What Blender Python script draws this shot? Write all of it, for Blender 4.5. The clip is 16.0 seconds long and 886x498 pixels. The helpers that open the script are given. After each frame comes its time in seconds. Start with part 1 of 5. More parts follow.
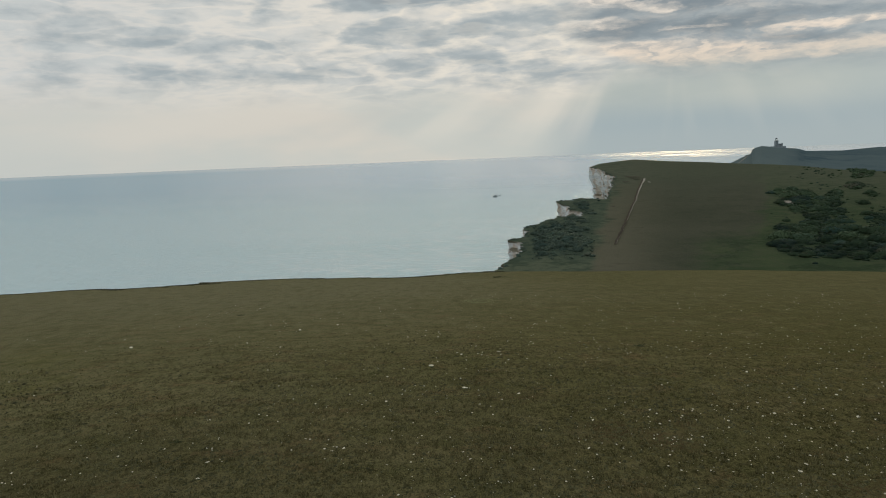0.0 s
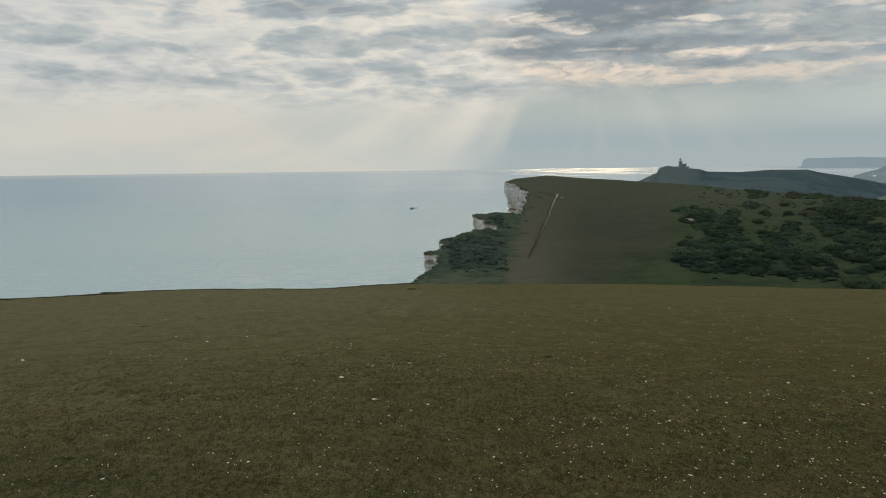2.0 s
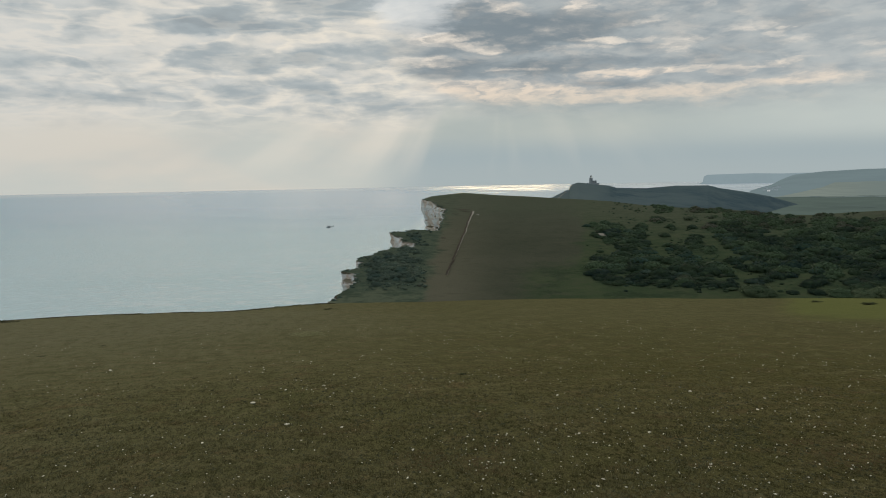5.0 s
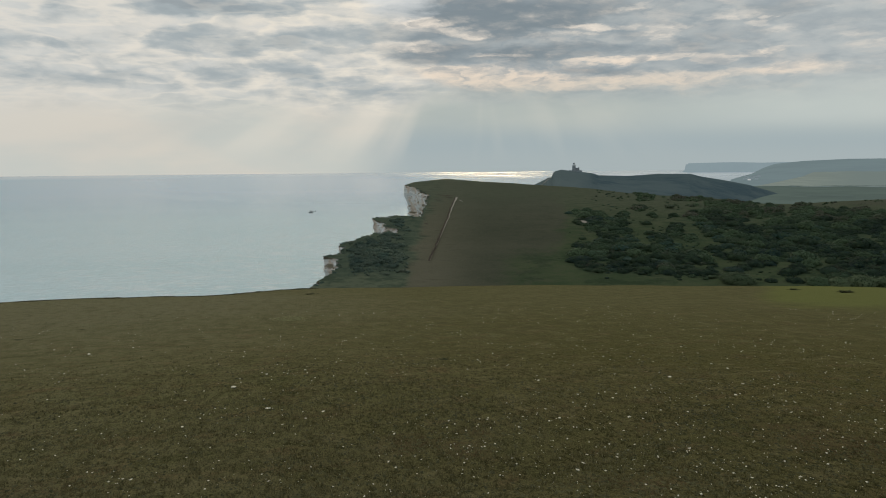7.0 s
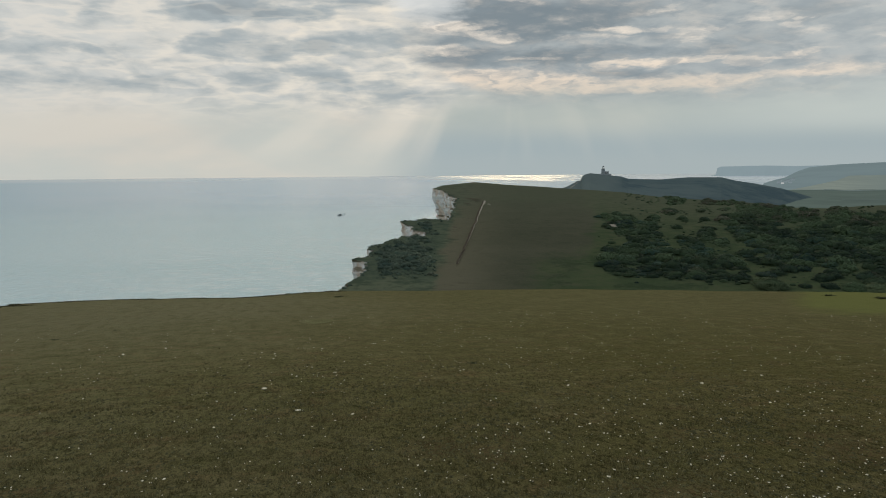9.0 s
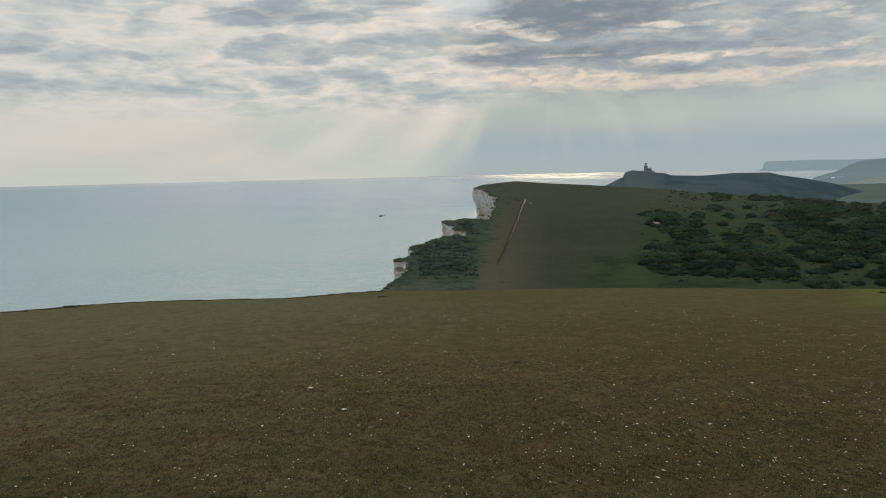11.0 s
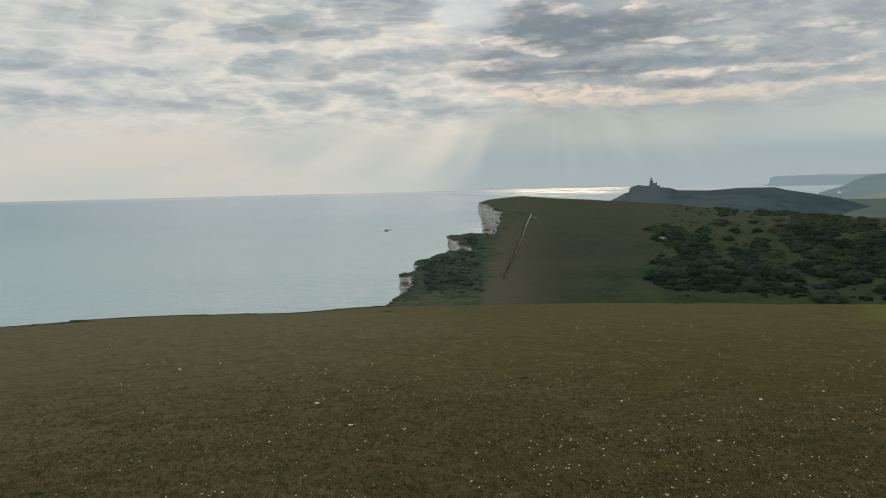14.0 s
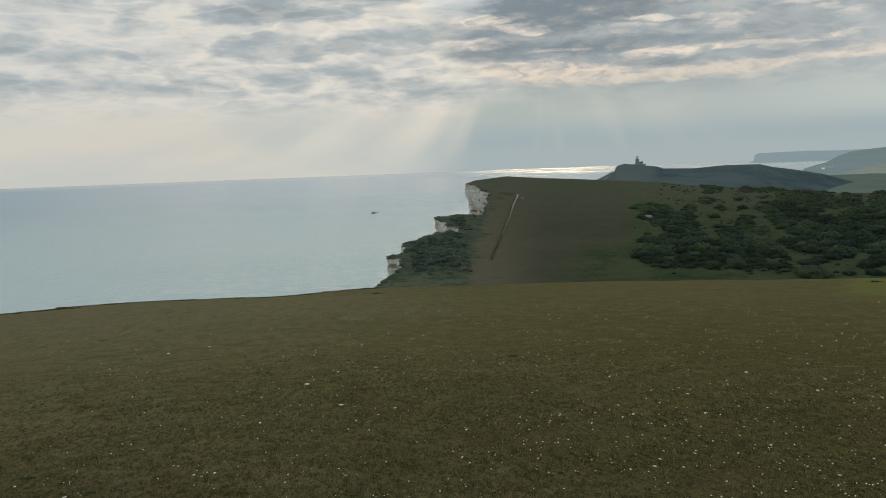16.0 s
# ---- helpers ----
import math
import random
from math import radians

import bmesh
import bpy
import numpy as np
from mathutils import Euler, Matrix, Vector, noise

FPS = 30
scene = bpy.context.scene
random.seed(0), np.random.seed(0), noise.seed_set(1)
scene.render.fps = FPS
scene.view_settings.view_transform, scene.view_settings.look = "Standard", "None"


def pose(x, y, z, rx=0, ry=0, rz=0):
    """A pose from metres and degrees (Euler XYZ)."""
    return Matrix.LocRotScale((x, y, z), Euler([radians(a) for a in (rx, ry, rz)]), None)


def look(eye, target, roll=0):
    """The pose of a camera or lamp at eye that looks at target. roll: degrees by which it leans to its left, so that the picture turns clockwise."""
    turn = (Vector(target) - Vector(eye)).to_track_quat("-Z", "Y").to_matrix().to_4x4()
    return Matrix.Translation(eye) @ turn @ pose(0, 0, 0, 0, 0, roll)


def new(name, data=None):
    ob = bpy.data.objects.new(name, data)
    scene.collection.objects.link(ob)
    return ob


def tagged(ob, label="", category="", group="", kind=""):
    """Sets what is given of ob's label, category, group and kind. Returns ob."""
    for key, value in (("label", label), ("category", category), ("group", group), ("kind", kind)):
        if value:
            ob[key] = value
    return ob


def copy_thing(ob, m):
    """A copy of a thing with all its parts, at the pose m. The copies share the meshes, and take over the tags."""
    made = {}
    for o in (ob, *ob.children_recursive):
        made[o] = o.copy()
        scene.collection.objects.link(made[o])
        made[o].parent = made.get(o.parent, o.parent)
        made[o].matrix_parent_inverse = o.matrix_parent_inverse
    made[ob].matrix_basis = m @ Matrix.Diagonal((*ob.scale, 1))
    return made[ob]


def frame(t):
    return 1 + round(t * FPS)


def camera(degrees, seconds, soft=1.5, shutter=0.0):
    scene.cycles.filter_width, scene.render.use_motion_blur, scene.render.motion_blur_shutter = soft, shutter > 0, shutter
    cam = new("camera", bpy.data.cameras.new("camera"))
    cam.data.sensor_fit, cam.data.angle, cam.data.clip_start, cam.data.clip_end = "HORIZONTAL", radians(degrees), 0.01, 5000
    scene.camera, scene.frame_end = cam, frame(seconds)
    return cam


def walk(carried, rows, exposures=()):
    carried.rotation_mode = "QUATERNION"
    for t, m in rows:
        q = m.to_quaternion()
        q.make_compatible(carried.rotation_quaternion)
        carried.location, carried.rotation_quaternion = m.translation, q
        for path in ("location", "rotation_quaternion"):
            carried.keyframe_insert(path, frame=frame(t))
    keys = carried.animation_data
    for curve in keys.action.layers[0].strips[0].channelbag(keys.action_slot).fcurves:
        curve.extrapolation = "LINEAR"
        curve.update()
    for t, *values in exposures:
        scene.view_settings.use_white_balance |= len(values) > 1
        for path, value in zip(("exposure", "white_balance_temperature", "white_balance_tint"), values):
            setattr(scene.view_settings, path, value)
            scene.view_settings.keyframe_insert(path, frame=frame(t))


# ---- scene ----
import collections
import math as _m
from mathutils.geometry import delaunay_2d_cdt

EYE = 1.6          # height of the lens over the turf
SEA = -93.4        # sea level under the cliffs
SUN_A, SUN_E = 17.5, 16.0   # bearing (clockwise from +y) and height of the veiled sun, degrees

# ---- camera ----
cam = camera(62.46, 16.0, soft=1.0)
PATH = [
    (0.0, -0.061, 0.059, -0.017, 0.00, -7.17, 1.93),
    (0.5, -0.051, 0.026, -0.014, -1.10, -6.81, 1.42),
    (1.0, -0.041, 0.030, -0.013, -2.66, -6.51, 0.92),
    (1.5, -0.028, 0.027, -0.020, -4.55, -6.38, 0.59),
    (2.0, -0.016, 0.007, -0.014, -6.42, -6.36, 0.39),
    (2.5, 0.010, -0.005, -0.006, -8.01, -6.26, 0.46),
    (3.0, 0.021, -0.011, -0.001, -9.12, -6.08, 0.50),
    (3.5, 0.030, -0.004, -0.007, -10.04, -5.77, 0.59),
    (4.0, 0.026, -0.016, 0.004, -10.99, -5.31, 0.70),
    (4.5, 0.038, -0.027, 0.012, -12.05, -4.91, 0.79),
    (7.0, 0.045, -0.011, -0.003, -14.22, -6.15, 0.18),
    (7.5, 0.040, -0.012, -0.003, -13.78, -6.07, 0.11),
    (8.0, 0.032, -0.018, 0.001, -13.35, -5.90, 0.07),
    (8.5, 0.032, -0.015, -0.001, -12.78, -5.81, 0.09),
    (9.0, 0.029, -0.000, -0.001, -12.02, -5.88, 0.16),
    (11.5, -0.002, -0.003, -0.002, -8.46, -5.82, 1.17),
    (12.0, -0.006, 0.001, 0.001, -8.24, -5.72, 1.23),
    (12.5, -0.006, 0.007, -0.002, -8.09, -5.56, 1.27),
    (13.0, -0.011, 0.005, -0.001, -8.14, -5.32, 1.26),
    (13.5, -0.009, 0.003, 0.002, -8.28, -5.02, 1.17),
    (14.0, -0.013, -0.008, 0.006, -8.46, -4.71, 1.03),
    (14.5, -0.012, 0.004, 0.001, -8.70, -4.59, 0.96),
    (15.0, -0.021, -0.007, 0.003, -8.94, -4.80, 1.03),
    (15.5, -0.018, -0.021, -0.012, -9.22, -5.41, 1.36),
    (16.0, -0.016, -0.020, -0.015, -9.52, -6.19, 1.80),
]
walk(cam, [(t, pose(x, y, EYE + z, 90 + pitch, roll, yaw)) for t, x, y, z, yaw, pitch, roll in PATH])


# ---- node helpers ----
class Net:
    """Short hand for building node trees."""

    def __init__(self, tree):
        self.tree = tree
        tree.nodes.clear()

    def node(self, kind, values=None, **props):
        n = self.tree.nodes.new(kind)
        for key, v in props.items():
            setattr(n, key, v)
        for key, v in (values or {}).items():
            if isinstance(v, bpy.types.NodeSocket):
                self.tree.links.new(v, n.inputs[key])
            else:
                n.inputs[key].default_value = v
        return n

    def m(self, op, a, b=0.0, c=0.0, clamp=False):
        return self.node("ShaderNodeMath", {0: a, 1: b, 2: c}, operation=op, use_clamp=clamp).outputs[0]

    def step(self, v, lo, hi, a=0.0, b=1.0):
        return self.node("ShaderNodeMapRange", {0: v, 1: lo, 2: hi, 3: a, 4: b}, interpolation_type="SMOOTHSTEP").outputs[0]

    def mix(self, f, a, b):
        n = self.node("ShaderNodeMix", {0: f}, data_type="RGBA")
        for i, v in ((6, a), (7, b)):
            if isinstance(v, bpy.types.NodeSocket):
                self.tree.links.new(v, n.inputs[i])
            else:
                n.inputs[i].default_value = (*v, 1)
        return n.outputs[2]

    def noise(self, vec, scale, detail=4.0, rough=0.55, dist=0.0):
        return self.node("ShaderNodeTexNoise", {"Vector": vec, "Scale": scale, "Detail": detail, "Roughness": rough, "Distortion": dist}).outputs[0]

    def mapping(self, vec, scale=(1, 1, 1), rot=(0, 0, 0)):
        return self.node("ShaderNodeMapping", {"Vector": vec, "Scale": scale, "Rotation": rot}).outputs[0]

    def xyz(self, x, y, z=0.0):
        return self.node("ShaderNodeCombineXYZ", {0: x, 1: y, 2: z}).outputs[0]

    def pos(self):
        return self.node("ShaderNodeNewGeometry").outputs["Position"]

    def surface(self, color, rough=0.9, normal=None, spec=0.3, **more):
        v = {"Base Color": color if isinstance(color, bpy.types.NodeSocket) else (*color, 1), "Roughness": rough, "Specular IOR Level": spec}
        v.update(more)
        if normal is not None:
            v["Normal"] = normal
        b = self.node("ShaderNodeBsdfPrincipled", v)
        out = self.node("ShaderNodeOutputMaterial", {0: b.outputs[0]})
        return b

    def bump(self, h, strength=0.5, dist=0.05):
        return self.node("ShaderNodeBump", {"Height": h, "Strength": strength, "Distance": dist}).outputs[0]


def material(name):
    mat = bpy.data.materials.new(name)
    mat.use_nodes = True
    return mat, Net(mat.node_tree)


# ---- sky ----
world = bpy.data.worlds.new("sky")
scene.world = world
world.use_nodes = True
N = Net(world.node_tree)
direction = N.node("ShaderNodeTexCoord").outputs["Generated"]
sep = N.node("ShaderNodeSeparateXYZ", {0: direction})
dx, dy, dz = sep.outputs
bearing = N.m("MULTIPLY", N.m("ARCTAN2", dx, dy), 57.29578)
height = N.m("MULTIPLY", N.m("ARCSINE", dz), 57.29578)
lift = N.m("ADD", N.m("MAXIMUM", dz, 0.0), 0.17)
flat = N.xyz(N.m("DIVIDE", dx, lift), N.m("DIVIDE", dy, lift), 0.0)

# veil of broken cloud: three sizes of puffs and streaks
warp = N.node("ShaderNodeTexNoise", {"Vector": flat, "Scale": 1.4, "Detail": 3.0})
warped = N.node("ShaderNodeVectorMath", {0: flat, 1: N.node("ShaderNodeVectorMath", {0: warp.outputs["Color"], "Scale": 0.5}, operation="SCALE").outputs[0]}, operation="ADD").outputs[0]

# wavering lines of bearing and height, so that no edge is regular
waver = N.node("ShaderNodeTexNoise", {"Vector": N.mapping(N.xyz(bearing, height), (0.24, 0.85, 1.0)), "Scale": 1.0, "Detail": 6.0, "Roughness": 0.60})
wb, wh, _ = N.node("ShaderNodeSeparateColor", {0: waver.outputs["Color"]}).outputs[:3]
near_b = N.m("ADD", bearing, N.m("MULTIPLY_ADD", wb, 7.0, -3.5))
near_h = N.m("ADD", height, N.m("MULTIPLY_ADD", wh, 1.5, -0.75))


def clouds(table, reach=2.4):
    """Soft banks summed up: bearing, height, half width, half height, weight."""
    total = 0.0
    for a, e, wa, we, amp in table:
        p = N.m("MULTIPLY_ADD", near_b, 1 / wa, -a / wa)
        q = N.m("MULTIPLY_ADD", near_h, 1 / we, -e / we)
        r2 = N.m("MULTIPLY_ADD", p, p, N.m("MULTIPLY", q, q))
        total = N.m("ADD", total, N.step(r2, 0.0, reach, amp, 0.0))
    return total


GREY_EAST = [
    (-13.1, 12.67, 2.3, 0.82, 0.50), (-18.8, 12.22, 2.1, 0.72, 0.35), (-5.2, 13.75, 1.4, 0.31, 0.50), (-6.1, 11.55, 1.9, 0.43, 0.95), (-2.9, 12.2, 1.9, 0.70, 1.10), (-0.3, 11.83, 2.6, 0.32, 0.50),
    (-18.7, 8.94, 3.9, 0.45, 0.45), (-11.8, 8.71, 1.5, 0.24, 0.45), (-21.1, 6.47, 1.3, 0.44, 0.35), (-17.7, 6.73, 1.8, 0.46, 0.50), (-14.2, 6.07, 2.7, 0.39, 0.50), (-11.5, 7.14, 1.9, 0.56, 0.45),
    (-8.8, 6.39, 1.6, 0.41, 0.40), (-3.3, 9.2, 2.3, 0.66, 0.95), (-4.3, 6.87, 2.5, 0.50, 0.50), (5.5, 9.55, 2.3, 0.52, 1.0),
]
GREY_WEST = [
    (0.9, 9.40, 1.7, 0.41, 0.40), (4.3, 7.51, 2.7, 0.55, 0.65), (0.4, 7.10, 2.2, 0.42, 0.45), (6.9, 5.79, 4.4, 0.43, 0.50), (9.9, 6.38, 3.9, 0.38, 0.45), (4.6, 13.7, 3.0, 0.84, 1.40),
    (-0.7, 14.02, 2.1, 0.31, 0.50), (9.4, 10.30, 2.4, 0.33, 0.60), (2.7, 11.87, 2.2, 0.32, 0.35), (-4.3, 5.41, 2.5, 0.50, 0.35), (8.2, 4.78, 1.3, 0.26, 0.35), (-27.2, 10.19, 2.4, 0.50, 0.35),
    (-23.8, 8.86, 2.2, 0.52, 0.40), (-26.6, 5.04, 3.9, 0.61, 0.30), (-23.6, 6.78, 3.4, 0.38, 0.35),
]
DEEP = [
    (13.9, 12.31, 4.7, 1.12, 0.95), (18.2, 10.92, 5.0, 1.01, 1.00), (15.2, 8.78, 5.1, 0.71, 0.90), (22.4, 11.69, 4.8, 1.10, 1.00), (22.4, 8.67, 3.2, 0.69, 0.80), (26.8, 7.41, 3.5, 0.28, 0.60),
    (28.4, 8.82, 1.6, 0.35, 0.55), (34.6, 9.15, 2.7, 0.75, 0.45), (38.6, 11.07, 1.9, 0.71, 0.60), (11.7, 10.13, 2.6, 0.41, 0.60),
]
GAPS = [
    (12.3, 10.94, 1.7, 0.53, 1.00), (15.4, 10.34, 1.7, 0.25, 0.90), (11.5, 9.38, 2.3, 0.33, 0.80), (18.2, 8.58, 1.7, 0.14, 0.70), (13.5, 13.93, 1.7, 0.24, 0.70), (17.1, 13.37, 1.5, 0.40, 0.90),
    (23.4, 13.26, 1.1, 0.43, 1.00), (28.7, 11.78, 0.8, 0.31, 0.50), (26.0, 10.57, 2.4, 0.24, 1.00), (30.6, 10.08, 1.3, 0.54, 0.70), (23.2, 9.96, 2.4, 0.16, 0.50), (26.0, 8.06, 2.0, 0.20, 0.80),
    (28.7, 8.08, 1.9, 0.32, 0.90), (31.4, 8.21, 1.8, 0.23, 0.90), (33.9, 7.77, 0.9, 0.27, 0.80), (22.8, 8.12, 0.6, 0.16, 0.60),
]
GAPS_LOW = [
    (36.0, 8.20, 2.0, 0.15, 0.70), (38.4, 8.30, 1.5, 0.15, 0.60), (35.3, 10.86, 1.5, 0.29, 0.90), (37.2, 10.28, 0.9, 0.18, 0.70), (32.1, 12.39, 0.9, 0.37, 0.60), (38.9, 9.79, 1.3, 0.25, 0.60),
    (16.0, 7.07, 6.7, 0.63, 1.00), (22.4, 6.49, 5.6, 0.54, 0.95), (29.5, 6.53, 5.1, 0.44, 0.80), (35.7, 6.80, 4.0, 0.34, 0.75), (38.9, 7.09, 2.2, 0.33, 0.70), (12.6, 7.38, 3.5, 0.51, 0.70),
    (42.0, 6.74, 2.0, 0.33, 0.50), (44.1, 8.19, 1.6, 0.22, 0.55), (42.8, 8.96, 1.0, 0.29, 0.50),
]

wisps = N.noise(N.mapping(warped, (1.0, 1.2, 1.0)), 8.0, 5.0, 0.58)
lace = N.noise(N.mapping(N.xyz(near_b, near_h), (0.24, 1.0, 1.0), (0, 0, radians(-3))), 1.0, 5.0, 0.54, 0.15)
ragged = N.m("ADD", N.m("MULTIPLY_ADD", lace, 1.5, -0.75), N.m("MULTIPLY_ADD", wisps, 1.1, -0.55))
heap = N.noise(N.mapping(N.xyz(bearing, height), (0.30, 0.80, 1.0), (0, 0, radians(3))), 1.0, 6.0, 0.52, 0.25)
cotton = N.noise(N.mapping(N.xyz(near_b, near_h), (0.62, 1.45, 1.0), (0, 0, radians(6))), 1.0, 3.5, 0.52, 0.12)
heap = N.m("MULTIPLY_ADD", N.m("SUBTRACT", cotton, 0.5), 0.20, heap)
heaped = N.m("MULTIPLY_ADD", heap, 3.0, -1.22)
grey = N.m("ADD", N.m("ADD", clouds(GREY_EAST, 5.0), clouds(GREY_WEST, 5.0)), N.m("MULTIPLY_ADD", ragged, 0.55, heaped))
heavy = N.step(grey, 1.15, 2.4, 0.0, 0.7)
grey = N.step(grey, -0.5, 1.45)
# thin bright seams between the heaps
seam = N.noise(N.mapping(N.xyz(bearing, height), (0.17, 0.75, 1.0), (0, 0, radians(-4))), 1.0, 4.0, 0.5, 0.2)
seam = N.step(N.m("ABSOLUTE", N.m("SUBTRACT", seam, 0.5)), 0.0, 0.075, 1.0, 0.0)
deep = N.step(N.m("ADD", N.m("MULTIPLY_ADD", heap, 1.6, -0.8), N.m("MULTIPLY_ADD", ragged, 0.7, clouds(DEEP))), -0.1, 1.25)
gaps = N.m("ADD", N.m("ADD", clouds(GAPS), clouds(GAPS_LOW)), N.m("MULTIPLY", ragged, 1.25))
gaps = N.step(N.m("ADD", gaps, N.m("MULTIPLY_ADD", heap, 1.4, -0.7)), -0.25, 1.55)
shred = N.noise(N.mapping(N.xyz(bearing, height), (0.32, 1.05, 1.0), (0, 0, radians(8))), 1.0, 4.0, 0.52, 0.3)
gaps = N.m("MULTIPLY", gaps, N.step(N.m("MULTIPLY_ADD", cotton, 0.6, N.m("MULTIPLY", shred, 0.4)), 0.36, 0.60, 0.32, 1.0))

clear = N.node("ShaderNodeTexSky", sky_type="NISHITA", sun_disc=False, sun_elevation=radians(SUN_E), sun_rotation=radians(SUN_A), air_density=1.0, dust_density=2.0).outputs[0]
clear = N.node("ShaderNodeVectorMath", {0: clear, "Scale": 0.06}, operation="SCALE").outputs[0]

sunward = N.step(N.m("ABSOLUTE", N.m("SUBTRACT", bearing, SUN_A)), 3.0, 55.0, 1.0, 0.0)
lit = N.mix(sunward, (0.62, 0.63, 0.615), (0.835, 0.765, 0.655))
thin = N.mix(sunward, (0.56, 0.59, 0.585), (0.67, 0.655, 0.61))
west = N.mix(N.step(N.m("MULTIPLY_ADD", wisps, 0.5, N.m("MULTIPLY", lace, 0.5)), 0.38, 0.60), thin, lit)
west = N.mix(N.m("MULTIPLY", grey, 0.92), west, N.mix(grey, (0.55, 0.58, 0.575), N.mix(heavy, (0.345, 0.40, 0.425), (0.24, 0.285, 0.315))))
west = N.mix(N.m("MULTIPLY", seam, N.step(grey, 0.9, 0.3, 0.22, 0.65)), west, N.mix(sunward, (0.66, 0.645, 0.61), (0.86, 0.79, 0.67)))
east = N.mix(N.step(N.m("MULTIPLY_ADD", shred, 0.6, N.m("MULTIPLY", cotton, 0.4)), 0.34, 0.64), (0.28, 0.33, 0.36), (0.42, 0.455, 0.46))
east = N.mix(N.m("MULTIPLY", deep, 0.9), east, (0.20, 0.245, 0.275))
east = N.mix(gaps, east, N.mix(N.step(height, 6.0, 10.0), (0.82, 0.685, 0.55), (0.85, 0.765, 0.66)))
edge = N.m("MULTIPLY_ADD", N.m("MAXIMUM", N.m("SUBTRACT", 9.0, height), 0.0), 1.6, 9.6)
puffs = N.mix(N.step(N.m("SUBTRACT", near_b, edge), -2.0, 2.6), west, east)

puffs = N.mix(N.step(bearing, 26.0, 46.0, 0.0, 0.28), puffs, (0.60, 0.63, 0.62))

# thin spot in front of the hidden sun
glow = N.step(N.m("MULTIPLY_ADD", ragged, 0.3, clouds([(10.8, 13.6, 2.4, 1.6, 1.0)], 4.0)), 0.15, 1.15)
puffs = N.mix(N.m("MULTIPLY", glow, 0.6), puffs, (0.80, 0.82, 0.815))

# haze under the clouds, with shafts of light fanning out below the sun
fan = N.m("ARCTAN2", N.m("SUBTRACT", bearing, SUN_A), N.m("SUBTRACT", SUN_E, height))
shaft = N.noise(N.xyz(N.m("MULTIPLY", fan, 4.0), N.m("MULTIPLY", height, 0.05), 0.7), 1.5, 2.0, 0.45)
mottle = N.noise(N.mapping(N.xyz(bearing, height), (0.05, 0.16, 1.0), (0, 0, radians(12))), 1.0, 4.0, 0.55)
shade_side = N.step(fan, -0.68, -0.33)
cream = N.mix(N.step(mottle, 0.38, 0.62), (0.555, 0.575, 0.535), (0.650, 0.615, 0.545))
cool = N.mix(N.step(height, 1.5, 4.5), (0.385, 0.445, 0.455), N.mix(N.step(mottle, 0.38, 0.62), (0.41, 0.46, 0.445), (0.475, 0.51, 0.475)))
cool = N.mix(N.m("MULTIPLY", N.step(bearing, 22.0, 44.0, 0.0, 0.55), N.step(height, 1.8, 4.0)), cool, (0.575, 0.625, 0.60))
haze = N.mix(shade_side, cream, cool)
band = N.m("DIVIDE", N.m("SUBTRACT", height, 2.1), 0.9)
band = N.m("MULTIPLY", N.m("EXPONENT", N.m("MULTIPLY", N.m("MULTIPLY", band, band), -1.0)), shade_side)
haze = N.mix(N.m("MULTIPLY", band, 0.5), haze, (0.345, 0.42, 0.445))
haze = N.mix(N.m("MULTIPLY", N.step(bearing, -5.0, -35.0), 0.5), haze, (0.54, 0.56, 0.54))
side = N.step(N.m("ABSOLUTE", N.m("ADD", fan, 0.25)), 0.25, 1.45, 1.0, 0.0)
rays = N.m("MULTIPLY", N.m("MULTIPLY", N.step(height, 0.0, 2.5), side), N.step(height, 9.0, 5.0))
rays = N.m("MULTIPLY", rays, N.m("MULTIPLY_ADD", shade_side, -0.74, 1.0))
haze = N.mix(N.m("MULTIPLY", N.m("MULTIPLY", N.step(shaft, 0.47, 0.68), rays), 0.60), haze, (0.71, 0.675, 0.595))
haze = N.mix(N.m("MULTIPLY", N.m("MULTIPLY", N.step(shaft, 0.50, 0.30), rays), 0.42), haze, (0.43, 0.48, 0.48))
level = N.m("MULTIPLY_ADD", wh, 2.0, N.m("SUBTRACT", height, N.m("MULTIPLY", shade_side, 1.0)))
sky = N.mix(N.step(level, 4.3, 7.6), haze, puffs)

# overhead the cover thickens to an even blue-grey, with a little clear sky behind it
sky = N.mix(N.step(height, 18.0, 50.0, 0.0, 0.8), sky, (0.44, 0.51, 0.57))
sky = N.mix(N.step(height, 30.0, 80.0, 0.0, 0.15), sky, clear)
background = N.node("ShaderNodeBackground", {0: sky, 1: 1.0})
N.node("ShaderNodeOutputWorld", {0: background.outputs[0]})

lamp = bpy.data.lights.new("sun", "SUN")
lamp.energy, lamp.angle, lamp.color = 0.5, radians(10), (1.0, 0.77, 0.44)
sun = new("sun", lamp)
sa, se = radians(SUN_A), radians(SUN_E)
sun.matrix_world = look((0, 0, 60), (-_m.sin(sa) * _m.cos(se) * 10, -_m.cos(sa) * _m.cos(se) * 10, 60 - _m.sin(se) * 10))

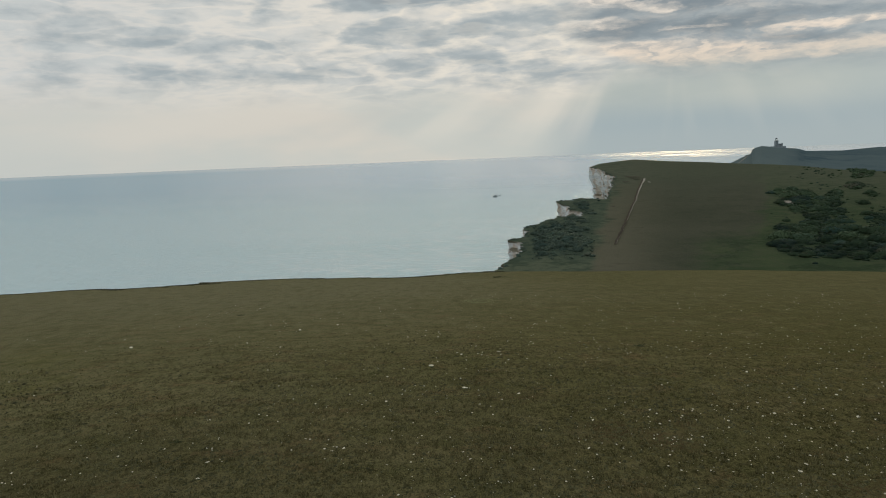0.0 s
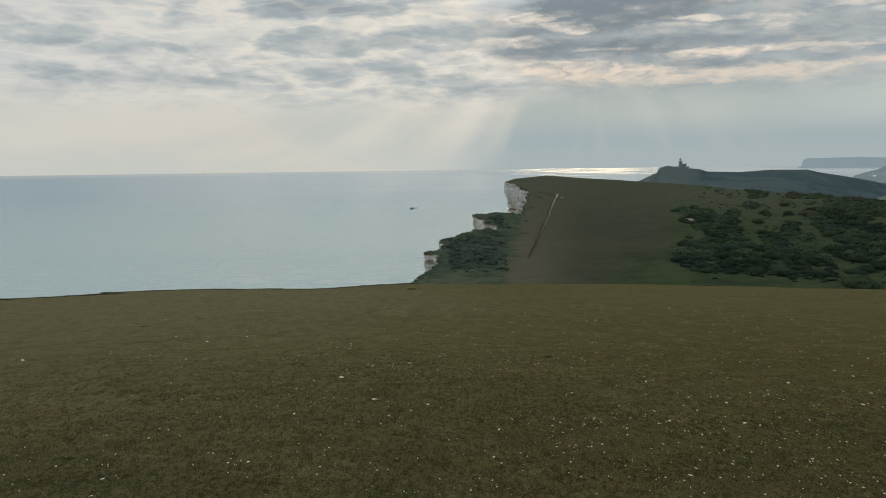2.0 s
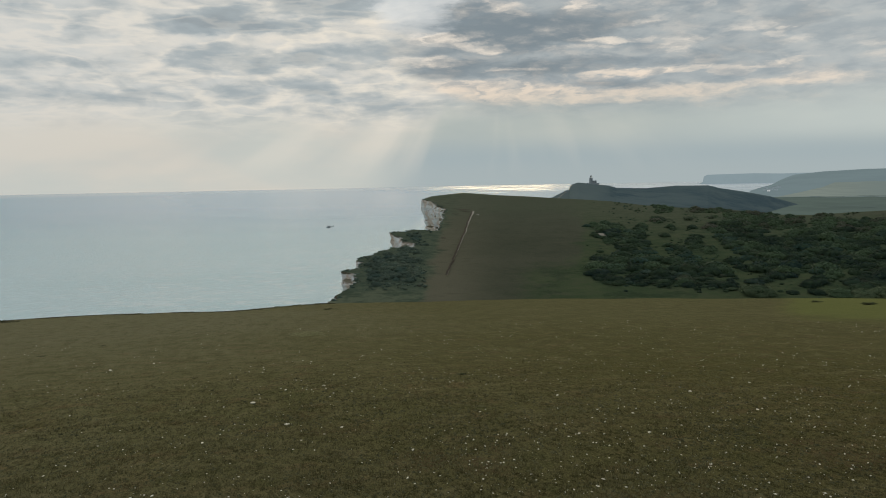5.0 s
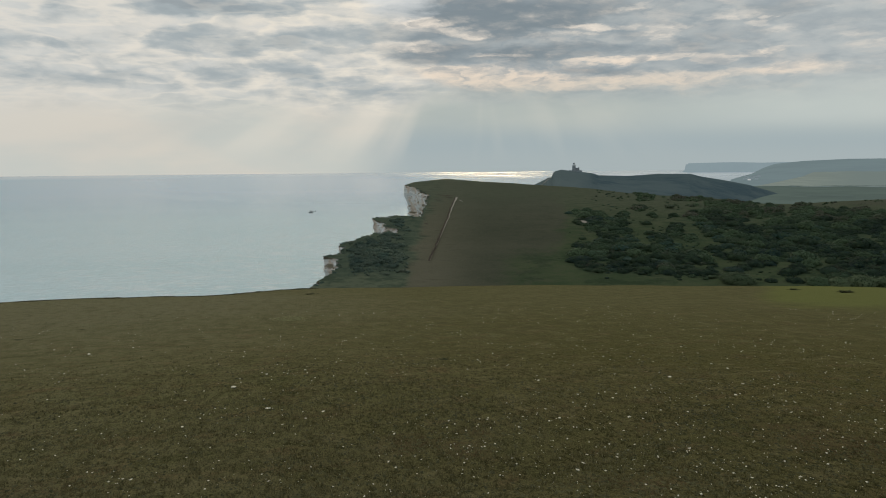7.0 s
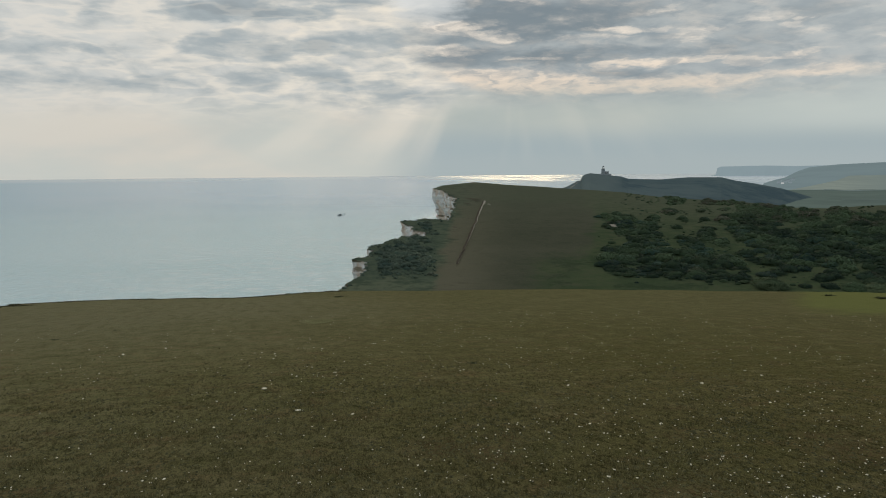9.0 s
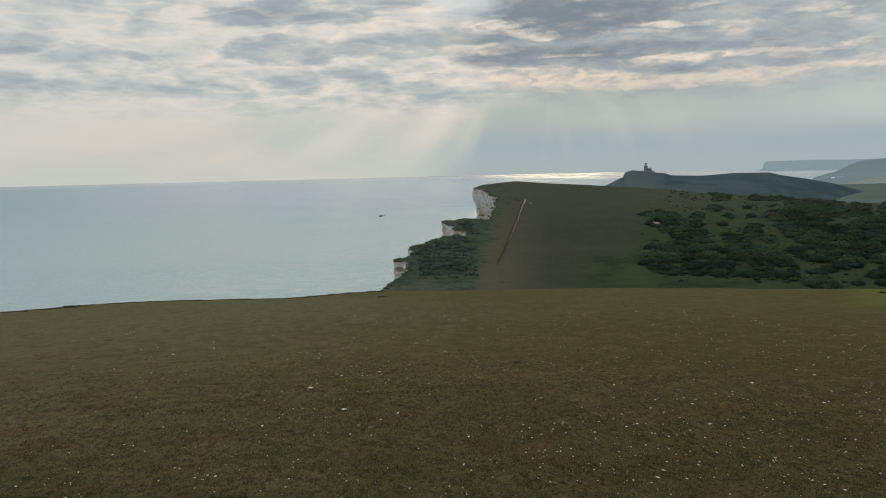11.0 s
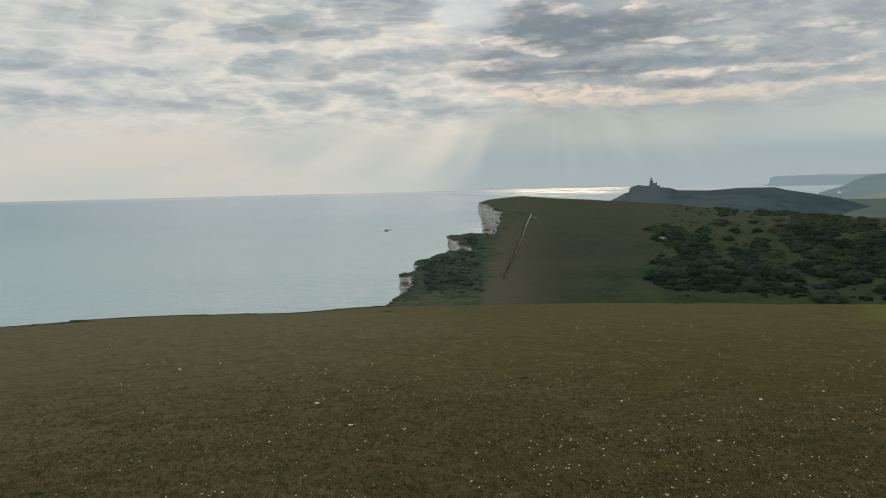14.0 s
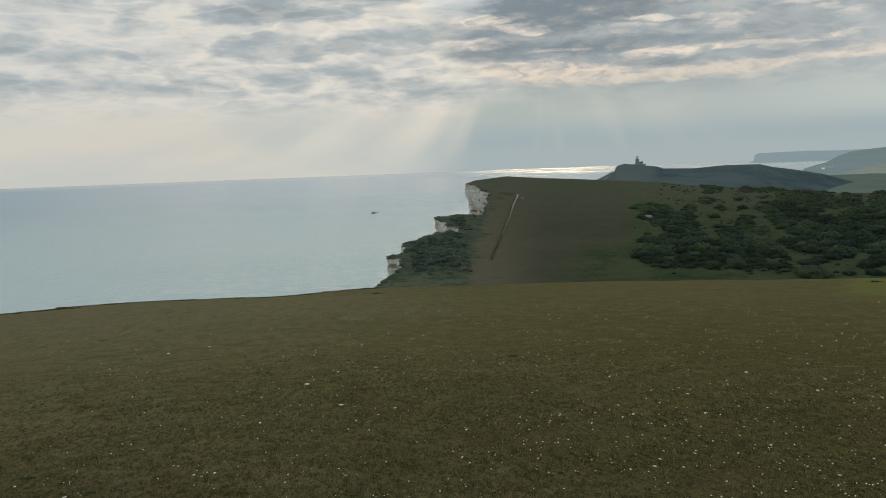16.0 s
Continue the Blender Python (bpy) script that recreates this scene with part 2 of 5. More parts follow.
# ---- materials ----
def ground_material():
    """One sheet: turf close by, hill grass beyond, by the cover attribute's blue."""
    mat, n = material("ground")
    p = n.pos()
    cover = n.node("ShaderNodeSeparateColor", {0: n.node("ShaderNodeAttribute", attribute_name="cover").outputs["Color"]})
    pasture, scrub, near = cover.outputs[:3]
    wide = n.noise(p, 0.22, 4.0, 0.6)
    mid = n.noise(p, 1.3, 5.0, 0.65)
    tuft = n.noise(n.mapping(p, (1, 0.6, 0.2)), 9.0, 7.0, 0.70)
    clump = n.noise(n.mapping(p, (0.95, 0.46, 0.2)), 21.0, 2.5, 0.52)
    grain = n.noise(n.mapping(p, (1.0, 0.5, 0.5)), 85.0, 4.0, 0.68)
    far_off = n.node("ShaderNodeVectorMath", {0: p}, operation="LENGTH").outputs["Value"]
    c = n.mix(n.step(wide, 0.35, 0.65), (0.240, 0.206, 0.104), (0.198, 0.186, 0.086))
    across = n.node("ShaderNodeSeparateXYZ", {0: p}).outputs[0]
    # tone shifts across: paler to the left, darker to the right
    rightward = n.step(n.m("MULTIPLY_ADD", n.m("SUBTRACT", wide, 0.5), 8.0, across), -4.0, 7.0)
    c = n.mix(n.m("MULTIPLY", n.m("SUBTRACT", 1.0, rightward), 0.6), c, (0.225, 0.208, 0.122))
    c = n.mix(n.m("MULTIPLY", rightward, 0.72), c, (0.114, 0.097, 0.031))
    c = n.mix(n.m("MULTIPLY", n.step(mid, 0.48, 0.72), 0.6), c, (0.185, 0.145, 0.070))
    patch_n = n.noise(n.mapping(p, (1.0, 1.3, 1.0)), 2.6, 4.0, 0.6)
    c = n.mix(n.m("MULTIPLY", n.step(patch_n, 0.50, 0.66), 0.6), c, (0.105, 0.108, 0.044))
    c = n.mix(n.m("MULTIPLY", n.step(patch_n, 0.46, 0.32), 0.5), c, (0.285, 0.240, 0.138))
    bare = n.noise(n.mapping(p, (1.0, 1.5, 1.0)), 1.7, 6.0, 0.7)
    c = n.mix(n.m("MULTIPLY", n.m("MULTIPLY", n.step(bare, 0.53, 0.66), n.step(grain, 0.38, 0.6)), 0.85), c, (0.235, 0.140, 0.086))
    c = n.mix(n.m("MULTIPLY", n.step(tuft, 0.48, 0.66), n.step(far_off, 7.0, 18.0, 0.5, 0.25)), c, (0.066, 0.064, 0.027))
    # paler and greyer with distance from the camera: haze put into the colour
    c = n.mix(n.step(far_off, 8.0, 22.0, 0.0, 0.55), c, n.mix(rightward, n.mix(n.step(mid, 0.35, 0.65), (0.262, 0.246, 0.172), (0.300, 0.276, 0.196)), n.mix(n.step(mid, 0.35, 0.65), (0.188, 0.178, 0.100), (0.232, 0.212, 0.120))))
    # shaded gaps between tufts painted as dark spots, patchy and weaker farther off
    worn = n.m("MULTIPLY", n.step(n.m("ADD", mid, n.m("MULTIPLY", patch_n, 0.6)), 0.55, 0.95, 0.5, 1.0), n.m("MULTIPLY_ADD", rightward, 0.35, 0.65))
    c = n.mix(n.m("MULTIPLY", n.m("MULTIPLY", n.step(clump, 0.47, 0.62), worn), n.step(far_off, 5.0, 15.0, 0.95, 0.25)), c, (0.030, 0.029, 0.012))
    c = n.mix(n.m("MULTIPLY", n.step(grain, 0.50, 0.62), 0.75), c, (0.27, 0.235, 0.112))
    c = n.mix(n.m("MULTIPLY", n.step(grain, 0.47, 0.35), 0.7), c, (0.036, 0.035, 0.015))
    earthy = n.m("MULTIPLY", n.step(n.noise(n.mapping(p, (1.0, 1.3, 1.0)), 0.75, 5.0, 0.62), 0.54, 0.66), n.step(n.noise(p, 38.0, 4.0, 0.65), 0.42, 0.58))
    c = n.mix(n.m("MULTIPLY", earthy, n.step(far_off, 6.0, 11.0, 0.6, 0.0)), c, (0.150, 0.092, 0.058))
    # turf darkened near the camera, standing in for the lens's dim lower edge
    browned = n.m("MULTIPLY", n.step(far_off, 9.5, 4.0), n.step(n.noise(p, 55.0, 4.0, 0.65), 0.30, 0.60, 0.05, 0.28))
    browned = n.m("ADD", browned, n.m("MULTIPLY", n.step(across, -0.8, -3.0), n.step(far_off, 8.0, 4.5, 0.0, 0.26)))
    c = n.mix(browned, c, (0.058, 0.050, 0.024))
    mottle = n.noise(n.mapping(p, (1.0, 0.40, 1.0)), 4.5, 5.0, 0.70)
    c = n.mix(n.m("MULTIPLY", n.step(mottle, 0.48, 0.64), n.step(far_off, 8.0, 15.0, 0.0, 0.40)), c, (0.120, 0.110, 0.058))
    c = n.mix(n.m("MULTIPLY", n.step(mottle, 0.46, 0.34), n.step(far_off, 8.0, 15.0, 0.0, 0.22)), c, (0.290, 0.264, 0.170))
    c = n.node("ShaderNodeVectorMath", {0: c, 1: (0.87, 0.865, 0.785)}, operation="MULTIPLY").outputs[0]
    wide2 = n.noise(p, 0.03, 5.0, 0.65)
    mid2 = n.noise(p, 0.22, 5.0, 0.7)
    fine2 = n.noise(p, 1.2, 5.0, 0.7)
    green = n.mix(n.step(wide2, 0.35, 0.65), (0.057, 0.082, 0.040), (0.082, 0.103, 0.050))
    s = n.node("ShaderNodeSeparateXYZ", {0: p})
    # split by bearing from the camera; the seaward side is paler
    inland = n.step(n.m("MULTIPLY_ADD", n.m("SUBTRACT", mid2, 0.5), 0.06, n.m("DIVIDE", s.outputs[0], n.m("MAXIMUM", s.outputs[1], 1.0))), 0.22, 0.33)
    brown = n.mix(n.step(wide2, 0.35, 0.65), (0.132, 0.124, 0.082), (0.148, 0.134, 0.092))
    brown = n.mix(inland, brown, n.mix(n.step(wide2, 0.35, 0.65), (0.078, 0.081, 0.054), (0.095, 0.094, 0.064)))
    green = n.mix(n.m("MULTIPLY", n.step(mid2, 0.46, 0.62), 0.6), green, (0.092, 0.100, 0.056))
    hollow = n.noise(n.mapping(p, (1.0, 1.0, 1.0)), 0.1, 5.0, 0.7)
    green = n.mix(n.m("MULTIPLY", n.step(hollow, 0.50, 0.62), 0.75), green, (0.036, 0.056, 0.030))
    # paler up the slope, with aerial haze put into the grass colour
    green = n.mix(n.m("MULTIPLY", n.step(s.outputs[2], -22.0, -12.0), 0.8), green, n.mix(n.step(mid2, 0.4, 0.6), (0.074, 0.096, 0.054), (0.112, 0.118, 0.070)))
    green = n.mix(n.m("MULTIPLY", n.step(fine2, 0.50, 0.64), 0.5), green, (0.040, 0.060, 0.034))
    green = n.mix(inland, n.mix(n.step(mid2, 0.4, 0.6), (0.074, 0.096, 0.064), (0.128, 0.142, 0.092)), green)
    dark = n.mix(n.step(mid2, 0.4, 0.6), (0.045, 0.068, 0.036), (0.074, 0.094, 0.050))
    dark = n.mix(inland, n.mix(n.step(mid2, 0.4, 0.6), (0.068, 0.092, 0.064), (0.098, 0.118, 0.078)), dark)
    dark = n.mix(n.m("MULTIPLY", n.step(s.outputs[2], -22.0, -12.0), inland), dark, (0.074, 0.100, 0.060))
    edge = n.m("MULTIPLY_ADD", n.m("SUBTRACT", mid2, 0.5), 0.6, pasture)
    d = n.mix(n.step(edge, 0.2, 0.8), green, brown)
    d = n.mix(n.step(n.m("MULTIPLY_ADD", n.m("SUBTRACT", fine2, 0.5), 0.6, scrub), 0.35, 0.7), d, dark)
    d = n.mix(n.m("MULTIPLY", n.step(fine2, 0.45, 0.75), 0.35), d, (0.135, 0.135, 0.080))
    d = n.mix(n.m("MULTIPLY", n.step(mid2, 0.5, 0.32), 0.3), d, (0.050, 0.058, 0.036))
    # the same haze lifts all the slope's colours towards the crest
    d = n.mix(n.m("MULTIPLY", n.step(n.m("MULTIPLY_ADD", n.m("SUBTRACT", mid2, 0.5), 6.0, s.outputs[2]), -20.0, -9.0), 0.6), d, (0.112, 0.118, 0.080))
    c = n.mix(n.m("MULTIPLY", n.step(n.m("MULTIPLY_ADD", n.m("SUBTRACT", mid, 0.5), 0.8, pasture), 0.3, 0.9), 0.75), c, (0.185, 0.195, 0.062))
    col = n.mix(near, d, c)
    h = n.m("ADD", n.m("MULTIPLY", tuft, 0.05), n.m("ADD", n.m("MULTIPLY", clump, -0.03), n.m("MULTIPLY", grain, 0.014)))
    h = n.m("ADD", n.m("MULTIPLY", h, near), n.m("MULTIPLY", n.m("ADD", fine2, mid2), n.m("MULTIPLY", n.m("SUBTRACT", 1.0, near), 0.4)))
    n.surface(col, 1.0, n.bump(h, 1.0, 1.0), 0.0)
    return mat


def chalk_material():
    """Chalk cliff: off-white with level beds, cracks, earth washed down from the turf and grass on the ledges."""
    mat, n = material("chalk")
    p = n.pos()
    under = n.node("ShaderNodeSeparateColor", {0: n.node("ShaderNodeAttribute", attribute_name="under").outputs["Color"]}).outputs[0]
    bed = n.noise(n.mapping(p, (0.05, 0.05, 1.1)), 1.0, 5.0, 0.65)
    crack = n.noise(n.mapping(p, (0.6, 0.6, 0.09)), 1.0, 5.0, 0.7)
    stain = n.noise(n.mapping(p, (0.22, 0.22, 0.16)), 1.0, 5.0, 0.65)
    lump = n.noise(n.mapping(p, (0.20, 0.20, 0.85)), 1.0, 5.0, 0.65)
    up = n.node("ShaderNodeSeparateXYZ", {0: n.node("ShaderNodeNewGeometry").outputs["True Normal"]}).outputs[2]
    c = n.mix(n.step(bed, 0.35, 0.65), (0.60, 0.60, 0.60), (0.74, 0.73, 0.71))
    c = n.mix(n.m("MULTIPLY", n.step(crack, 0.56, 0.70), 0.40), c, (0.38, 0.35, 0.31))
    c = n.mix(n.m("MULTIPLY", n.step(stain, 0.45, 0.58), 0.8), c, (0.55, 0.43, 0.335))
    c = n.mix(n.m("MULTIPLY", n.step(n.m("MULTIPLY_ADD", up, 0.30, lump), 0.62, 0.70), 0.8), c, (0.24, 0.19, 0.135))
    ledge = n.m("MULTIPLY", n.step(up, 0.30, 0.62), n.step(lump, 0.36, 0.5))
    c = n.mix(n.m("MULTIPLY", ledge, 0.7), c, (0.150, 0.140, 0.092))
    soil = n.step(n.m("MULTIPLY_ADD", n.m("SUBTRACT", lump, 0.5), 3.5, under), 0.5, 0.0)
    c = n.mix(soil, c, (0.098, 0.088, 0.058))
    n.surface(c, 1.0, n.bump(n.m("ADD", crack, bed), 0.8, 1.2), 0.0)
    return mat


def plain(name, color, scale=3.0, spread=0.25, rough=0.85, spec=0.3, bump_size=0.0, **more):
    """A material with two scales of variation round one colour."""
    mat, n = material(name)
    p = n.node("ShaderNodeTexCoord").outputs["Object"]
    a = n.noise(p, scale, 5.0, 0.65)
    b = n.noise(p, scale * 9, 3.0, 0.6)
    lo = tuple(v * (1 - spread) for v in color)
    hi = tuple(min(1, v * (1 + spread)) for v in color)
    c = n.mix(n.step(n.m("ADD", n.m("MULTIPLY", a, 0.7), n.m("MULTIPLY", b, 0.3)), 0.36, 0.64), lo, hi)
    n.surface(c, rough, n.bump(b, 0.5, bump_size) if bump_size else None, spec, **more)
    return mat


def leaf_material(name, low, high, through_light=0.4):
    """Leaves that let some light through; each bush has a lightness and a hue of its own."""
    mat, n = material(name)
    rnd = n.node("ShaderNodeNewGeometry").outputs["Random Per Island"]
    own = n.node("ShaderNodeSeparateColor", {0: n.node("ShaderNodeObjectInfo").outputs["Color"]}).outputs
    many = n.node("ShaderNodeSeparateColor", {0: n.node("ShaderNodeAttribute", attribute_name="tone").outputs["Color"]}).outputs
    tone, hue = n.m("ADD", own[0], many[0]), n.m("ADD", own[1], many[1])
    dapple = n.noise(n.pos(), 0.55, 3.0, 0.6)
    v = n.m("ADD", n.m("MULTIPLY_ADD", rnd, 0.10, n.m("MULTIPLY_ADD", dapple, 0.5, -0.30)), tone)
    c = n.mix(n.step(v, 0.0, 1.0), low, high)
    heath = n.mix(n.step(v, 0.0, 1.0), tuple(1.6 * q for q in (low[1] * 1.06, low[1], low[1] * 0.68)), (high[1] * 0.88, high[1] * 0.86, high[1] * 0.62))
    c = n.mix(n.step(hue, 0.62, 0.95), c, heath)
    blue = n.mix(n.step(v, 0.0, 1.0), (low[0] * 0.8, low[1] * 0.9, low[1] * 0.75), (high[0] * 0.55, high[1] * 0.72, high[1] * 0.56))
    c = n.mix(n.step(hue, 0.38, 0.08), c, blue)
    b = n.node("ShaderNodeBsdfPrincipled", {"Base Color": c, "Roughness": 0.75, "Specular IOR Level": 0.15})
    t = n.node("ShaderNodeBsdfTranslucent", {0: c})
    n.node("ShaderNodeOutputMaterial", {0: n.node("ShaderNodeMixShader", {0: through_light, 1: b.outputs[0], 2: t.outputs[0]}).outputs[0]})
    return mat


def blade_material(name, low, high, through_light=0.4):
    """Thin blades and rosette leaves, lighter and darker one by one."""
    mat, n = material(name)
    rnd = n.node("ShaderNodeNewGeometry").outputs["Random Per Island"]
    v = n.m("MULTIPLY_ADD", n.noise(n.pos(), 0.6, 3.0, 0.6), 0.6, n.m("MULTIPLY", rnd, 0.4))
    c = n.mix(n.step(v, 0.25, 0.75), low, high)
    b = n.node("ShaderNodeBsdfPrincipled", {"Base Color": c, "Roughness": 0.8, "Specular IOR Level": 0.1})
    t = n.node("ShaderNodeBsdfTranslucent", {0: c})
    n.node("ShaderNodeOutputMaterial", {0: n.node("ShaderNodeMixShader", {0: through_light, 1: b.outputs[0], 2: t.outputs[0]}).outputs[0]})
    return mat


def sea_material():
    """Green-blue sea with small wind waves; sky sheen, glitter, shade and haze are put into its colour."""
    mat, n = material("sea_water")
    p = n.pos()
    dist = n.node("ShaderNodeVectorMath", {0: p}, operation="LENGTH").outputs["Value"]
    wave = n.noise(n.mapping(p, (0.075, 0.11, 1), (0, 0, radians(25))), 1.0, 6.0, 0.65)
    chop = n.noise(n.mapping(p, (0.25, 0.6, 1), (0, 0, radians(-8))), 1.0, 4.0, 0.6)
    lane = n.noise(n.mapping(p, (0.0007, 0.0042, 1)), 1.0, 4.0, 0.6)
    glitter_lane = n.noise(n.mapping(p, (0.0006, 0.0062, 1), (0, 0, radians(17))), 1.0, 3.0, 0.5)
    # pale near tone and blue far tone stand in for reflected sky
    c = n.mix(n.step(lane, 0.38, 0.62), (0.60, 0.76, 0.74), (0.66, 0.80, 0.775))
    # glitter on the near waves painted as lighter crests
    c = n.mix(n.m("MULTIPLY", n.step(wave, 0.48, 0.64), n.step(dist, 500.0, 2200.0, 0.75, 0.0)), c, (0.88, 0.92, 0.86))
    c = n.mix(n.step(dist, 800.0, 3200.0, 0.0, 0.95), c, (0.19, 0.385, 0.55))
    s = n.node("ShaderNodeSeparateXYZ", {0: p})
    # bright glint on the bay painted as a paler strip, by bearing
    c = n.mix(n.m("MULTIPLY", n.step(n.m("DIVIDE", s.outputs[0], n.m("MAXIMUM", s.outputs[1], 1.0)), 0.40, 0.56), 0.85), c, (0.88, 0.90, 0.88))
    # darker blue to the left: cloud shade on the water painted in
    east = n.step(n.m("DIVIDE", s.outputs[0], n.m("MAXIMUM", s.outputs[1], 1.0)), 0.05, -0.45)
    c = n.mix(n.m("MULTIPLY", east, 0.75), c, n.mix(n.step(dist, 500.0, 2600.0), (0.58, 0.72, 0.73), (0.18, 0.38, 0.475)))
    # soft horizon haze painted as a paler far rim
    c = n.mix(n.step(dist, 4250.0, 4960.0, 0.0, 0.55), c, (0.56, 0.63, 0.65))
    fade = n.step(dist, 500.0, 3000.0, 1.0, 0.03)
    # rougher, shinier lanes placed only under the sun's bearing to make its glitter
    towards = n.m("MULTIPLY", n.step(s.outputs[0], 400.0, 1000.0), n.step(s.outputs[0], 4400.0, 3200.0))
    far_out = n.m("MULTIPLY", n.m("MULTIPLY", n.step(dist, 3700.0, 4700.0), towards), n.step(n.m("ADD", glitter_lane, n.step(n.m("DIVIDE", s.outputs[0], n.m("MAXIMUM", s.outputs[1], 1.0)), 0.44, 0.54, 0.0, 0.16)), 0.49, 0.575))
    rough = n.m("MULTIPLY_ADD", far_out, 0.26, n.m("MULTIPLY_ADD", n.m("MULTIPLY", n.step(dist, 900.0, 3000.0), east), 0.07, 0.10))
    # extra shine added to the right to brighten the strip behind the hill
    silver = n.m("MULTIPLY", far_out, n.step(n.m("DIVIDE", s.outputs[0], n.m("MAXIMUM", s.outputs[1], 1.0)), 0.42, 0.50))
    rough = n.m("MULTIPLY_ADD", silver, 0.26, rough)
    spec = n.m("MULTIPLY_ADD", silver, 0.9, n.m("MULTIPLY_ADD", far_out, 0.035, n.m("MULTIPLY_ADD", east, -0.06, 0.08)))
    h = n.m("ADD", n.m("MULTIPLY", wave, 1.6), n.m("MULTIPLY", chop, 0.4))
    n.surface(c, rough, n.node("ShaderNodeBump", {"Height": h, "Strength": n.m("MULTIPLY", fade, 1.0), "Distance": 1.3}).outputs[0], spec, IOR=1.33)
    return mat


def far_grass_material():
    """Rough grass and darker scrub of the lighthouse hill, with blue-grey haze painted in."""
    mat, n = material("far_grass")
    p = n.pos()
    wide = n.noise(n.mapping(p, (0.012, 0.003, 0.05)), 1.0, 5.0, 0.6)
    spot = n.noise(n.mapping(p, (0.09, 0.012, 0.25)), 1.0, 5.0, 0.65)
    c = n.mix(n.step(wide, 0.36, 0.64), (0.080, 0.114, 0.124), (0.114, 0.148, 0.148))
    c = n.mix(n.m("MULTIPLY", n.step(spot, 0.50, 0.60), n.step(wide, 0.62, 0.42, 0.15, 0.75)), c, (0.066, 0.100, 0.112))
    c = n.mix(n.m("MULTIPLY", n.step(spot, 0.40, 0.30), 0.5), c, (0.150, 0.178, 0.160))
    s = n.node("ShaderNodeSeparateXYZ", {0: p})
    # left flank lighter, by bearing from the camera
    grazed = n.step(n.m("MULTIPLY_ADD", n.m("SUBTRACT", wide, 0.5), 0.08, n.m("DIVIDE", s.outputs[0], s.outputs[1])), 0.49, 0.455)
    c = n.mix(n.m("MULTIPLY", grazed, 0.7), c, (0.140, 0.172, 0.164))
    n.surface(c, 1.0, n.bump(spot, 0.5, 0.8), 0.0)
    return mat


GROUND, CHALK, WATER = ground_material(), chalk_material(), sea_material()
STONE = plain("chalk_stone", (0.92, 0.84, 0.66), 18.0, 0.1, 1.0, 0.0)
FLINT = plain("pale_flint", (0.66, 0.59, 0.46), 25.0, 0.3, 1.0, 0.0)
LEAF = leaf_material("scrub_leaves", (0.019, 0.039, 0.025), (0.100, 0.152, 0.076), 0.2)
# paler and bluer than the other leaves: distance haze put into their colour
LEAF_SEA = leaf_material("undercliff_leaves", (0.078, 0.116, 0.090), (0.170, 0.214, 0.150), 0.2)
LEAF_GREY = leaf_material("hawthorn_leaves", (0.045, 0.072, 0.038), (0.150, 0.190, 0.100), 0.2)
# solid cores added under the leaves; their tone stands for shade in the gaps
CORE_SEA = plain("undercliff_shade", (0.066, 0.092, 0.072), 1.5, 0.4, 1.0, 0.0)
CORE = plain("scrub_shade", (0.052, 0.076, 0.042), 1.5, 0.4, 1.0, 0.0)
BARK = plain("grey_bark", (0.10, 0.085, 0.065), 6.0, 0.3)
BLADE = blade_material("grass_blades", (0.075, 0.072, 0.032), (0.215, 0.192, 0.096), 0.5)
WEED = blade_material("weed_leaves", (0.026, 0.032, 0.013), (0.088, 0.096, 0.040), 0.15)
EARTH = plain("bare_earth", (0.052, 0.042, 0.030), 1.5, 0.35, 0.95, 0.1, 0.05)
TRACK = plain("worn_chalk_track", (0.32, 0.29, 0.235), 0.8, 0.3, 0.95, 0.1, 0.1)
FAR_GRASS = far_grass_material()
RENDER = plain("weathered_stone", (0.28, 0.32, 0.34), 0.8, 0.2, 1.0, 0.0)
DARK = plain("dark_slate", (0.06, 0.065, 0.07), 1.0, 0.2)
WHITE = plain("white_paint", (0.72, 0.72, 0.70), 1.0, 0.1, 0.5)
GLASS_DARK = plain("window_glass", (0.05, 0.06, 0.07), 1.0, 0.1, 0.12, 0.6)
PANE = plain("clear_glass", (0.9, 0.95, 0.95), 1.0, 0.02, 0.05, 0.5, **{"Transmission Weight": 1.0})


# ---- geometry helpers ----
def mesh_of(bm, name, mats):
    me = bpy.data.meshes.new(name)
    bm.to_mesh(me)
    bm.free()
    for mt in mats if isinstance(mats, (list, tuple)) else [mats]:
        me.materials.append(mt)
    return me


def part(name, bm, mat, parent=None, label=""):
    ob = new(name, mesh_of(bm, name, mat))
    if parent is not None:
        ob.parent = parent
    return tagged(ob, label)


def from_arrays(name, verts, faces, mat):
    me = bpy.data.meshes.new(name)
    me.from_pydata(verts, [], faces)
    me.materials.append(mat)
    return me


def box(bm, x0, y0, z0, x1, y1, z1, bevel=0.0):
    geo = bmesh.ops.create_cube(bm, size=1.0, matrix=Matrix.Translation(((x0 + x1) / 2, (y0 + y1) / 2, (z0 + z1) / 2)) @ Matrix.Diagonal((x1 - x0, y1 - y0, z1 - z0, 1)))
    if bevel:
        edges = {e for v in geo["verts"] for e in v.link_edges}
        bmesh.ops.bevel(bm, geom=list(edges), offset=bevel, segments=1, affect="EDGES")


